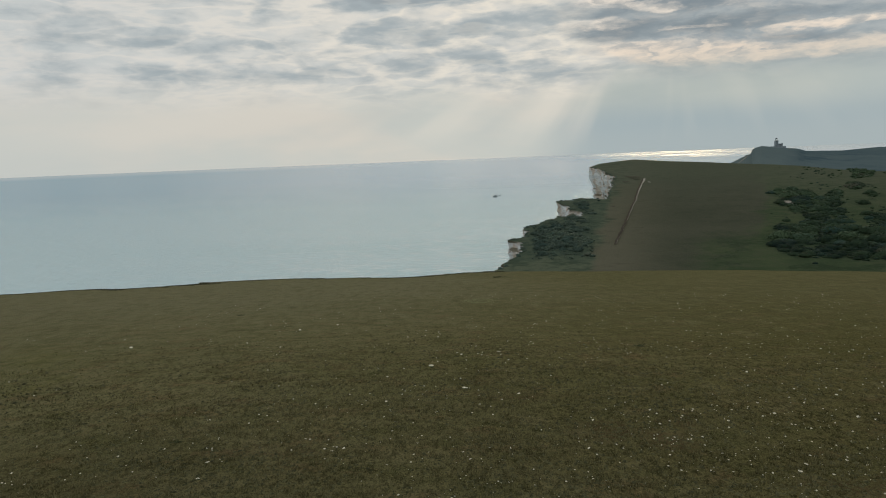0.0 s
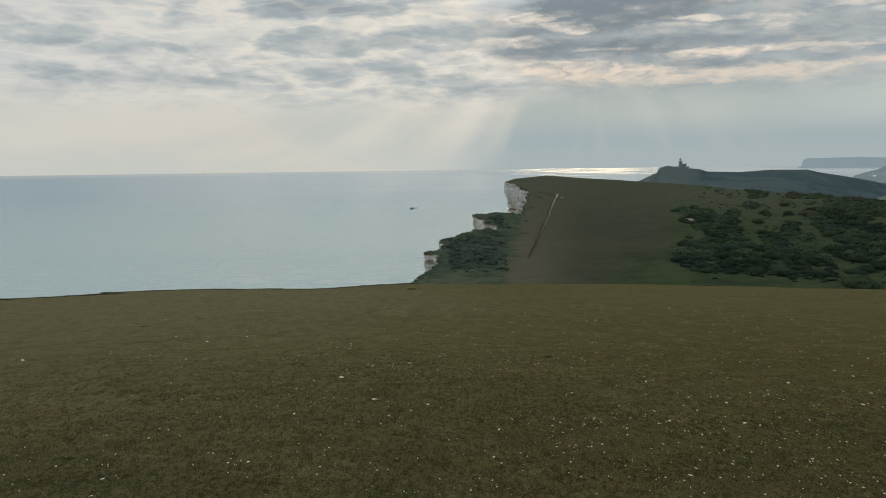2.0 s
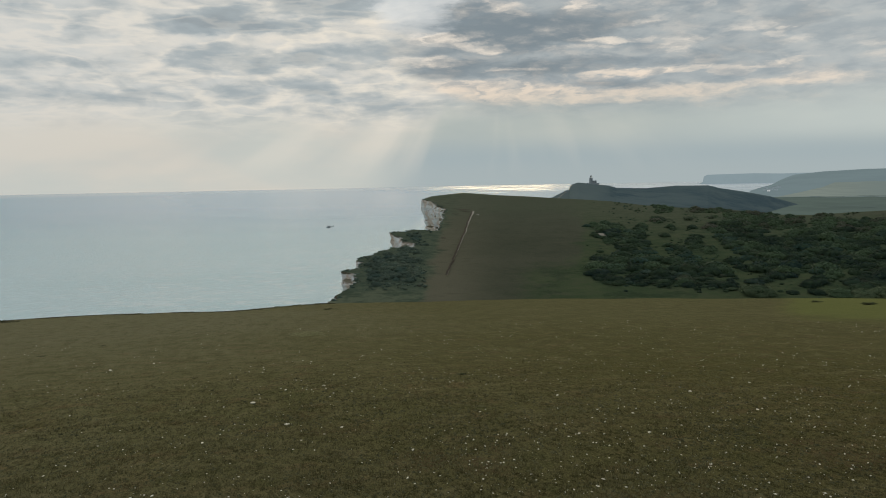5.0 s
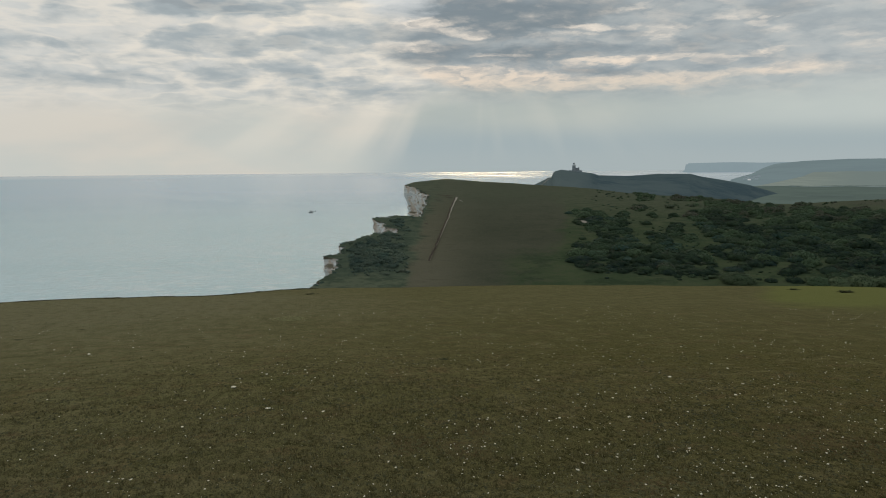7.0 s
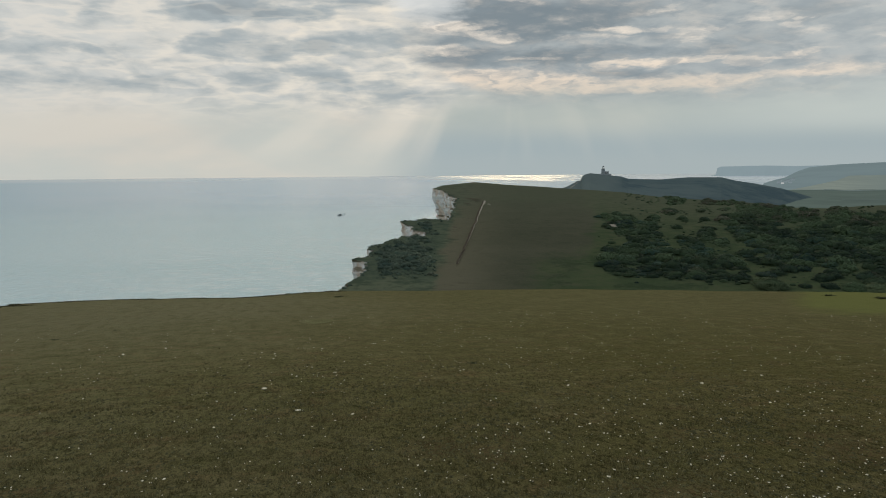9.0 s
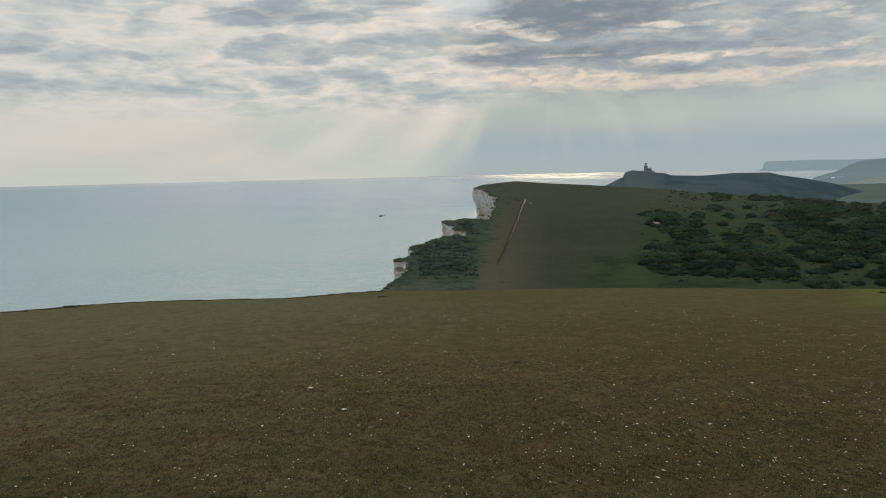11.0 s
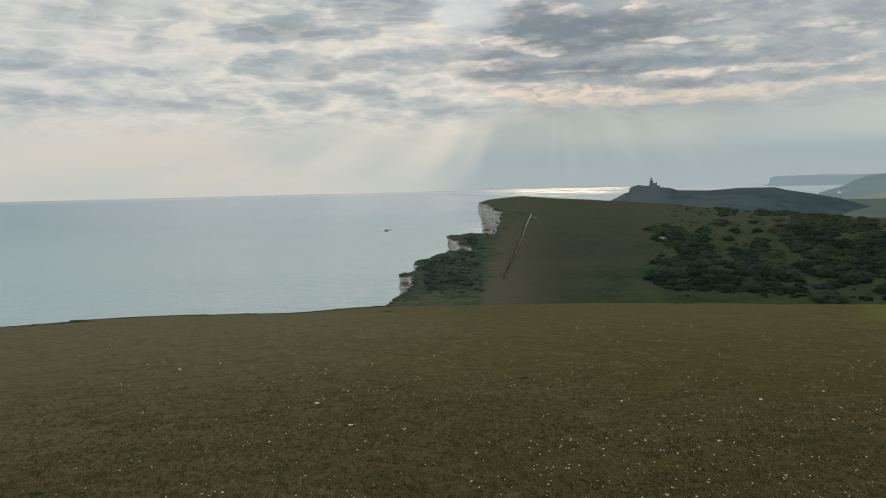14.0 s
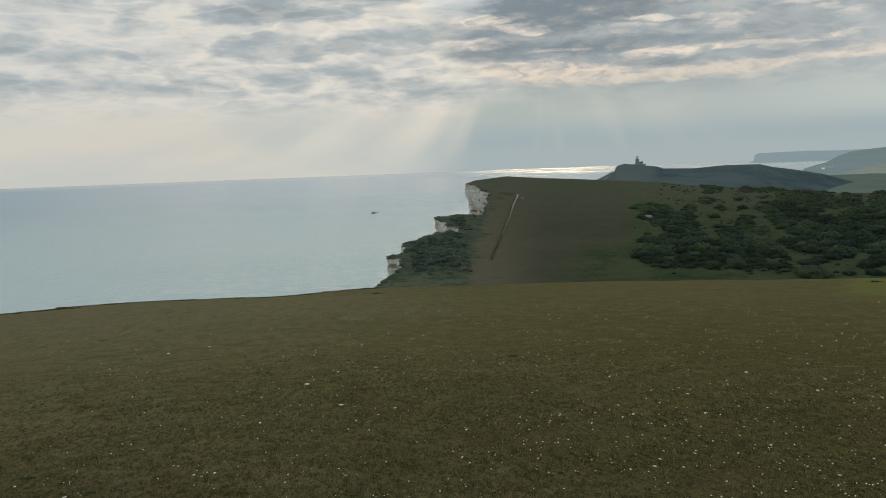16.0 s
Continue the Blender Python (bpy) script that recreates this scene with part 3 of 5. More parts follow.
def lathe(bm, profile, segments=16, at=(0, 0, 0)):
    """A turned shape from (radius, height) pairs."""
    rings = []
    for r, z in profile:
        rings.append([bm.verts.new((at[0] + r * _m.cos(2 * _m.pi * i / segments), at[1] + r * _m.sin(2 * _m.pi * i / segments), at[2] + z)) for i in range(segments)])
    for lo, hi in zip(rings, rings[1:]):
        for i in range(segments):
            j = (i + 1) % segments
            bm.faces.new((lo[i], lo[j], hi[j], hi[i]))
    bm.faces.new(rings[0][::-1])
    bm.faces.new(rings[-1])


def polar(a, d, z=0.0):
    return Vector((d * _m.sin(radians(a)), d * _m.cos(radians(a)), z))


def interp(x, table):
    return float(np.interp(x, [r[0] for r in table], [r[1] for r in table]))


def smooth(x, lo, hi):
    t = min(1.0, max(0.0, (x - lo) / (hi - lo)))
    return t * t * (3 - 2 * t)


# ---- the lie of the land ----
# skyline of the hill across the dip: bearing, height in degrees
CREST = [(-10, -1.2), (11.2, -1.05), (11.8, -0.86), (12.9, -0.70), (14.4, -0.57), (16.7, -0.79), (19.3, -0.89), (21.2, -1.05), (25.4, -1.31), (28.5, -1.69), (31.2, -1.89),
         (32.9, -1.92), (36.0, -2.2), (38.9, -2.5), (42.4, -2.15), (45.4, -1.95), (60, -1.9), (180, -1.9)]


def near_slope(a):
    return 0.1075 * _m.cos(radians((a - 5) * 0.92))


def hill_distance(e):
    """How far off the opposite slope is met when looking e degrees up."""
    return 38.6 / (0.0705 - _m.tan(radians(e)))


def land(a, d):
    near = -near_slope(a) * d - 0.003 * max(0.0, d - 25) ** 2
    if d < 60:
        return near
    dc = hill_distance(interp(a, CREST))
    top = -37 + 0.0705 * dc
    rise, fall = -37 + 0.0705 * d, top - 0.06 * (d - dc)
    k = 1.0
    hill = -k * _m.log(_m.exp(min(50, -rise / k)) + _m.exp(min(50, -fall / k))) if abs(rise - fall) < 25 else min(rise, fall)
    w = smooth(abs(a), 80, 140)
    hill = hill * (1 - w) + (-8.0) * w
    near = max(near, -60)
    k = 3.0
    return max(near, hill) + k * _m.log(1 + _m.exp(-abs(near - hill) / k))


# edge of the cliffs, walking away from the camera: bearing and height at which the rim shows on the hill slope
RIM = [(3.91, -9.03), (4.9, -8.2), (5.4, -7.98), (6.04, -7.33), (6.05, -6.9), (4.87, -6.65), (6.14, -6.33), (6.45, -6.03), (6.16, -5.71), (6.6, -5.59), (7.83, -5.17),
       (8.71, -4.90), (10.66, -4.89), (10.62, -4.53), (9.9, -4.42), (9.6, -4.15), (8.77, -3.80), (9.3, -3.62), (10.8, -3.52), (12.5, -3.60), (12.8, -3.0), (12.86, -2.43),
       (13.16, -1.95), (12.36, -1.62), (12.06, -1.34), (11.22, -1.10)]
coast = [polar(a, hill_distance(e)) for a, e in RIM]
left_rim = [polar(a, 31.5 + 1.2 * _m.sin(a * 0.35) + 0.8 * _m.sin(a * 0.9 + 1) + max(0, -a - 30) * 0.5 - (1.6 if a < -18.3 else 0)) for a in [*range(-100, -18, 3), -18.5, -18.1, *range(-16, 3, 3)]]
left_rim += [polar(3.0, 33), polar(3.6, 45), polar(3.2, 75), polar(2.6, 110), polar(3.4, 145)]
back = [polar(12.0, 455), polar(14.5, 490), polar(17.5, 560), polar(19.5, 640), polar(30, 700), polar(55, 640), polar(85, 420), polar(130, 300), polar(180, 260), polar(-140, 200), polar(-115, 110)]


def fray(points, step, size, seed):
    """Breaks a line up into short uneven stretches."""
    out = []
    for p, q in zip(points, points[1:]):
        n = max(1, int((q - p).length / step))
        side = Vector((q.y - p.y, p.x - q.x, 0)).normalized()
        for i in range(n):
            c = p.lerp(q, i / n)
            w = 0 if i == 0 else size
            out.append(c + side * w * (noise.noise((c.x * 0.21, c.y * 0.21, seed)) + 0.6 * noise.noise((c.x * 0.7, c.y * 0.7, seed))))
    return out + [points[-1]]


near_edge = fray(left_rim + [coast[0]], 0.9, 0.55, 1.0)
far_edge = fray(coast, 1.0, 1.8, 2.0)
shore = near_edge[:-1] + far_edge
outline = shore + back
rng = random.Random(4)
pts = [(p.x, p.y) for p in outline]
d = 1.2
while d < 640:
    stepping = 1.25 if d < 500 else 3
    a = -100.0
    while a < 260:
        st = stepping if -36 < a < 52 else 8.0
        b = a if a <= 180 else a - 360
        q = polar(b + rng.uniform(-0.3, 0.3) * st, d * (1 + rng.uniform(-0.01, 0.01)))
        pts.append((q.x, q.y))
        a += st
    d *= 1.032 if d < 480 else 1.08
n_out = len(outline)
cdt = delaunay_2d_cdt([Vector(p) for p in pts], [], [list(range(n_out))], 1, 1e-4)
verts = []
for v in cdt[0]:
    dd, aa = v.length, _m.degrees(_m.atan2(v.x, v.y))
    z = land(aa, dd)
    z += noise.noise((v.x * 0.16, v.y * 0.16, 0)) * (0.10 if dd < 60 else 0.35) * min(1, dd / 8)
    z += noise.noise((v.x * 0.8, v.y * 0.8, 3)) * 0.035
    verts.append((v.x, v.y, z))
faces = [f if sum((verts[f[i]][0] * verts[f[(i + 1) % 3]][1] - verts[f[(i + 1) % 3]][0] * verts[f[i]][1]) for i in range(3)) > 0 else f[::-1] for f in cdt[2]]
ground_me = from_arrays("ground", verts, faces, GROUND)


def hill_view(x, y):
    """Bearing, height and distance at which a place on the slope shows."""
    dd, aa = _m.hypot(x, y), _m.degrees(_m.atan2(x, y))
    return aa, _m.degrees(_m.atan2(land(aa, dd) - EYE, dd)), dd


def on_land(x, y):
    """Whether a place lies inside the rim of the cliffs."""
    odd = False
    for p, q in zip(outline, outline[1:] + outline[:1]):
        if (p.y > y) != (q.y > y) and x < p.x + (q.x - p.x) * (y - p.y) / (q.y - p.y):
            odd = not odd
    return odd


def scrub_cover(aa, ee):
    """How thickly scrub stands on the slope, 0 to 1."""
    n1 = noise.noise((aa * 0.35, ee * 0.9, 5.0))
    n2 = noise.noise((aa * 1.3, ee * 2.6, 9.0))
    n3 = noise.noise((aa * 0.8, ee * 1.7, 17.0))
    rim_side = interp(ee, [(-8, 6.5), (-7.5, 6.3), (-6.0, 6.5), (-5.3, 8.0), (-4.6, 10.0), (-3.8, 9.6)])
    bulge = ((aa - 8.5) / 2.5) ** 2 + ((ee + 6.6) / 1.2) ** 2 + 0.9 * n3 + 0.6 * n2
    thicket = smooth(aa, rim_side, rim_side + 0.8) * smooth(-bulge, -1.35, -0.7)
    upper = 0.56 * smooth(aa, rim_side, rim_side + 0.6) * smooth(-aa, -12.6, -11.0) * smooth(ee, -5.8, -5.0) * smooth(-ee, 3.5, 3.9)
    west = max(thicket * (0.95 + 0.7 * n3), upper * (0.85 + 0.9 * n3))
    # dense block with a mown lane up its far side
    left = interp(ee, [(-8.2, 27.0), (-7.4, 24.6), (-6.0, 24.2), (-4.5, 24.8), (-3.2, 23.6), (-2.9, 23.5)])
    right = interp(ee, [(-8.2, 36.0), (-6.6, 34.4), (-5.0, 31.5), (-4.2, 28.8), (-3.4, 26.8), (-2.8, 26.2)])
    middle = smooth(aa, left - 0.3, left + 0.5) * smooth(-aa, -right - 0.4, -right + 0.8) * smooth(ee, -8.2, -7.7) * smooth(-ee, 2.9, 3.4)
    middle *= 1.2 * (0.46 + 0.54 * smooth(-ee, 5.2, 6.2) * smooth(ee, -8.3, -7.6)) + 0.55 * smooth(-ee, 2.9, 3.3) * smooth(ee, -4.1, -3.7) * smooth(-aa, -27.5, -26)
    left2 = interp(ee, [(-8.0, 38.5), (-6.6, 35.6), (-5.0, 33.8), (-3.4, 32.2), (-2.6, 32.4), (-2.0, 33.5)])
    foot = interp(aa, [(34, -6.55), (36.3, -6.75), (43, -7.2), (50, -7.4)])
    east = smooth(aa, left2 - 0.5, left2 + 1.2) * smooth(ee, foot - 0.1, foot + 0.15) * smooth(-ee, 1.9, 2.6)
    east *= 1.0 - 0.55 * smooth(aa, 38, 40) * smooth(ee, -3.1, -2.5)
    lane = smooth(aa, 26.0, 28.0) * smooth(ee, -8.0, -7.4) * smooth(-ee, 2.2, 3.0) * (0.34 + 0.75 * n3)
    crest = 0.8 * smooth(aa, 27.5, 29.0) * smooth(-aa, -40, -37) * smooth(ee, -2.6, -2.2) * (0.65 + 1.0 * n3)
    c = max(west, middle * (0.86 + 1.0 * n1 + 0.5 * n3), east * (0.80 + 0.9 * n1 + 0.8 * n3), lane, crest)
    return c + 0.2 * n2 if c > 0.15 else 0.0


layer = ground_me.color_attributes.new("cover", "FLOAT_COLOR", "POINT")
for i, v in enumerate(verts):
    aa, ee, dd = hill_view(v[0], v[1])
    near = 1 - smooth(dd, 70, 110)
    left = interp(ee, [(-9, 11.7), (-5.2, 12.4), (-3.4, 13.0), (-1, 13.9)])
    pasture = smooth(aa, left - 0.3, left + 0.3) * smooth(-aa, -23.9, -23.1) * (0.55 + 0.45 * smooth(-ee, 2.0, 2.8)) * (1 - 0.65 * smooth(aa, 16, 21) * smooth(-ee, 5.0, 7.2))
    bushy = min(1, max(0, scrub_cover(aa, ee))) if dd > 120 else 0.0
    if dd > 170 and ee > -8.3:
        bushy = max(bushy, 0.8 * (1 - smooth(aa, left - 0.6, left)) * smooth(-ee, 1.6, 3.4))
    if aa < left and dd > 120:
        pasture = max(pasture, 0.2)
    if dd > 120:
        pasture = max(pasture, 0.9 * smooth(aa, 37, 40) * smooth(ee, -2.7, -2.35) * (0.7 + 0.9 * noise.noise((aa * 0.5, ee * 5.0, 4.0))))
    if dd < 90:
        pasture = max(smooth(aa, 35, 41) * smooth(dd, 15, 24), 0.5 * smooth(-aa, 18, 32) * smooth(dd, 6, 10) * smooth(-dd, -18, -11))
    layer.data[i].color = (pasture, bushy, near, 1)
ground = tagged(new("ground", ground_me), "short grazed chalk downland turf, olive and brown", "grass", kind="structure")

# chalk walls under the rim, in uneven beds that stand out as ledges
drops = [0.0, 0.35] + [0.9 * k for k in range(1, 34)] + [33, 40, 52, 70]
rows = len(drops)
cv, cf, deep_down = [], [], []
run = 0.0
for i, p in enumerate(shore):
    aa, dd = _m.degrees(_m.atan2(p.x, p.y)), p.length
    q = shore[min(i + 1, len(shore) - 1)] - shore[max(i - 1, 0)]
    run += (p - shore[max(i - 1, 0)]).length
    out = Vector((-q.y, q.x, 0)).normalized()
    top = land(aa, dd) + noise.noise((p.x * 0.16, p.y * 0.16, 0)) * (0.10 if dd < 60 else 0.35) + 0.02
    for r, down in enumerate(drops):
        z = max(top - down, SEA - 2)
        f = down / 70
        bed = _m.floor((z + 1.2 * noise.noise((run * 0.05, 3.0, 0))) / 1.9)
        ledge = 1.5 * noise.noise((bed * 5.37, run * 0.11, 1.0)) + 0.5 * noise.noise((bed * 3.1, run * 0.45, 6.0))
        w = 0.0 if r == 0 else 0.1 + (ledge + 1.3 * noise.noise((p.x * 0.09, p.y * 0.09, z * 0.12)) + 0.7 * noise.noise((p.x * 0.4, p.y * 0.4, z * 0.3))) * smooth(down, 0, 2.0) + 6 * f * f - 4.5 * smooth(down, 0, 22) * smooth(dd, 330, 400)
        c = p + out * w
        cv.append((c.x, c.y, z))
        deep_down.append(down)
for i in range(len(shore) - 1):
    for r in range(rows - 1):
        k = i * rows + r
        cf.append((k, k + rows, k + rows + 1, k + 1))
cliff_me = from_arrays("cliff", cv, cf, CHALK)
layer = cliff_me.color_attributes.new("under", "FLOAT_COLOR", "POINT")
layer.data.foreach_set("color", [c for d in deep_down for c in (d, 0.0, 0.0, 1.0)])
tagged(new("cliff", cliff_me), "sheer white chalk sea cliff stained with brown earth", "cliff", kind="structure")

# sea: one sheet, its rim raised and tilted so the horizon fits the camera's view
sv, sf = [], []
rings = [0, 120, 300, 500, 700, 900, 1150, 1450, 1800, 2100, 2400, 2700, 3000, 3300, 3600, 3900, 4200, 4500, 4750, 4960]
seg = 180
for d in rings:
    for i in range(seg):
        rim = radians(0.21 - 0.34 * _m.sin(radians(360 * i / seg - 4)))
        z = SEA + (EYE - _m.tan(rim) * 4960 - SEA) * (max(0.0, d - 1800) / 3160) ** 1.35
        q = polar(360 * i / seg, max(d, 0.01), z)
        sv.append(tuple(q))
for r in range(len(rings) - 1):
    for i in range(seg):
        j = (i + 1) % seg
        sf.append((r * seg + j, r * seg + i, (r + 1) * seg + i, (r + 1) * seg + j))
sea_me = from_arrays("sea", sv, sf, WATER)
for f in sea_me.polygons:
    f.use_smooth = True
tagged(new("sea", sea_me), "calm pale blue-grey sea under an overcast sky", "sea", kind="structure")

# ---- land farther off ----
BELLE = [(18, -5), (20.4, -4.5), (21.0, -1.35), (21.23, -1.17), (21.85, -0.88), (21.98, -0.80), (22.24, -0.69), (22.30, -0.61), (22.66, -0.53), (22.74, -0.26), (22.93, -0.10), (23.36, 0.02), (24.1, -0.07), (25.7, -0.25), (26.2, -0.42), (28.4, -0.47),
         (30.5, -0.31), (32.8, -0.31), (33.7, -0.54), (35.1, -0.76), (36.9, -1.12), (38.8, -1.72), (41, -2.3), (60, -3.0)]


def patch(name, a0, a1, na, dists, height_of, mat, label, category):
    v, f = [], []
    for i in range(na + 1):
        a = a0 + (a1 - a0) * i / na
        for d in dists:
            v.append(tuple(polar(a, d, height_of(a, d))))
    m = len(dists)
    for i in range(na):
        for r in range(m - 1):
            k = i * m + r
            f.append((k, k + m, k + m + 1, k + 1))
    me = from_arrays(name, v, f, mat)
    for p in me.polygons:
        p.use_smooth = True
    return tagged(new(name, me), label, category, kind="structure")


def belle(a, d):
    zc = EYE + 1300 * _m.tan(radians(interp(a, BELLE)))
    z = zc - (0.062 * (1300 - d) if d < 1300 else 0.16 * (d - 1300))
    return max(z, SEA - 12) + 1.2 * noise.noise((a * 1.2, d * 0.02, 1)) * smooth(abs(d - 1300), 20, 120)


patch("lighthouse_hill", 18, 46, 560, [700 + 25 * i for i in range(24)] + [1300 + 30 * i for i in range(20)], belle, FAR_GRASS, "hazy blue-grey grassy headland hill with a bare skyline", "hill")


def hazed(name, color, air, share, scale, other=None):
    """Land so far off that the lit air before it, mixed in as a glow, shows as much as the land itself. other: the
    colour it turns to by bearing.
    """
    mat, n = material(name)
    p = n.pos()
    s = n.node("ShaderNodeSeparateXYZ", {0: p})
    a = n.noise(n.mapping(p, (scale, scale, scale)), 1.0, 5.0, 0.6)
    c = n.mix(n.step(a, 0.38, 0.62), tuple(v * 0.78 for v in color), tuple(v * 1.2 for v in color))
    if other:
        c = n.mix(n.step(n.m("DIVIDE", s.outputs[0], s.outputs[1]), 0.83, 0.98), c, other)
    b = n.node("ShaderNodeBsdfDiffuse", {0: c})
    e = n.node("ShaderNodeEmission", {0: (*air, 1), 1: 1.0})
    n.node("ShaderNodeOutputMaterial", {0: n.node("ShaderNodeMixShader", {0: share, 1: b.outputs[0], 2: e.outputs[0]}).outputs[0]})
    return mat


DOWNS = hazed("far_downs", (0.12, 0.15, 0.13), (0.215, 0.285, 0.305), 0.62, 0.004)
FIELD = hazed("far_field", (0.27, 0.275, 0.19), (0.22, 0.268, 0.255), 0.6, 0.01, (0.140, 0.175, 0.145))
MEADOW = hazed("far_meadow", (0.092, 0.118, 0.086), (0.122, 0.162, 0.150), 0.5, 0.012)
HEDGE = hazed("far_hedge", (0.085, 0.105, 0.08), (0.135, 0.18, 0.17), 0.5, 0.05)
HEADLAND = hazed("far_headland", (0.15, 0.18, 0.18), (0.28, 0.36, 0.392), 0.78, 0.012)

SKYLINE = [(34.6, -2.6), (35.2, -1.6), (35.6, -0.75), (36.4, -0.48), (37.0, -0.33), (37.7, 0.07), (38.5, 0.38), (40.3, 0.57), (43, 0.69), (46, 0.70), (70, 0.6)]
FLOOR = [(560, -56), (700, -46), (1000, -40), (1300, -39), (1700, -36), (2000, -30), (2300, -20)]


def downs(a, d):
    zc = EYE + 3000 * _m.tan(radians(interp(a, SKYLINE)))
    z2 = -20 + min(0, zc + 20)
    if d <= 2300:
        z = interp(d, FLOOR) + (z2 + 20)
    elif d <= 3000:
        f = (d - 2300) / 700
        z = z2 + (zc - z2) * (0.35 * f + 0.65 * f ** 0.8)
    else:
        z = zc - 0.12 * (d - 3000)
    z += 2.0 * noise.noise((a * 0.5, d * 0.004, 4.0)) * smooth(3000 - d, 100, 400)
    return z - 80 * (1 - smooth(a, 34.7, 35.5)) if d > 1500 else z - 60 * (1 - smooth(a, 30.0, 34.0))


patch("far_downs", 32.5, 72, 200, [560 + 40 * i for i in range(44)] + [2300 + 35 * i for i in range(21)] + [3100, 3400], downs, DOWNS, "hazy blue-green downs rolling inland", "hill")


def field(name, a0, a1, d0, d1, mat, label, lift=0.6, skew=0.0, slant=0.0):
    """A field or hedge laid along the downs."""
    v, f = [], []
    na, nd = max(4, int((a1 - a0) * 6)), 10
    for i in range(na + 1):
        for k in range(nd + 1):
            start = a0 + slant * k / nd
            a = start + (a1 - start) * i / na
            d = d0 + (d1 - d0) * k / nd + skew * (a - a0)
            d += 12 * noise.noise((a * 2.0, k * 0.1, d0 * 0.01)) * (k in (0, nd))
            v.append(tuple(polar(a, d, downs(a, d) + lift)))
    for i in range(na):
        for k in range(nd):
            c = i * (nd + 1) + k
            f.append((c, c + nd + 1, c + nd + 2, c + 1))
    return tagged(new(name, from_arrays(name, v, f, mat)), label, "field", kind="structure")


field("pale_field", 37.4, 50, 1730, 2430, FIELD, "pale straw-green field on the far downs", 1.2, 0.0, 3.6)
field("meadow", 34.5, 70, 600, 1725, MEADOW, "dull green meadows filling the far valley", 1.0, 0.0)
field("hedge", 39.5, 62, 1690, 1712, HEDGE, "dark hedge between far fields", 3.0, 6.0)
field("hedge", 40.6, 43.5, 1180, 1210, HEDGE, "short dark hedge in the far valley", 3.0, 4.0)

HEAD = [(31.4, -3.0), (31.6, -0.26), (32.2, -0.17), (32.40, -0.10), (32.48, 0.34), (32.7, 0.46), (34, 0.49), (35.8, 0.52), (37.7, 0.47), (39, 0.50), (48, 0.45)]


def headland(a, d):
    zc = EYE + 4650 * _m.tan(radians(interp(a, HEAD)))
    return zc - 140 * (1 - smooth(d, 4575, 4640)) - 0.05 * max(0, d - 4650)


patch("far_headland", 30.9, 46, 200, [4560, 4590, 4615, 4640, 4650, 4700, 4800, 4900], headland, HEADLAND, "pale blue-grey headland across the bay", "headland")


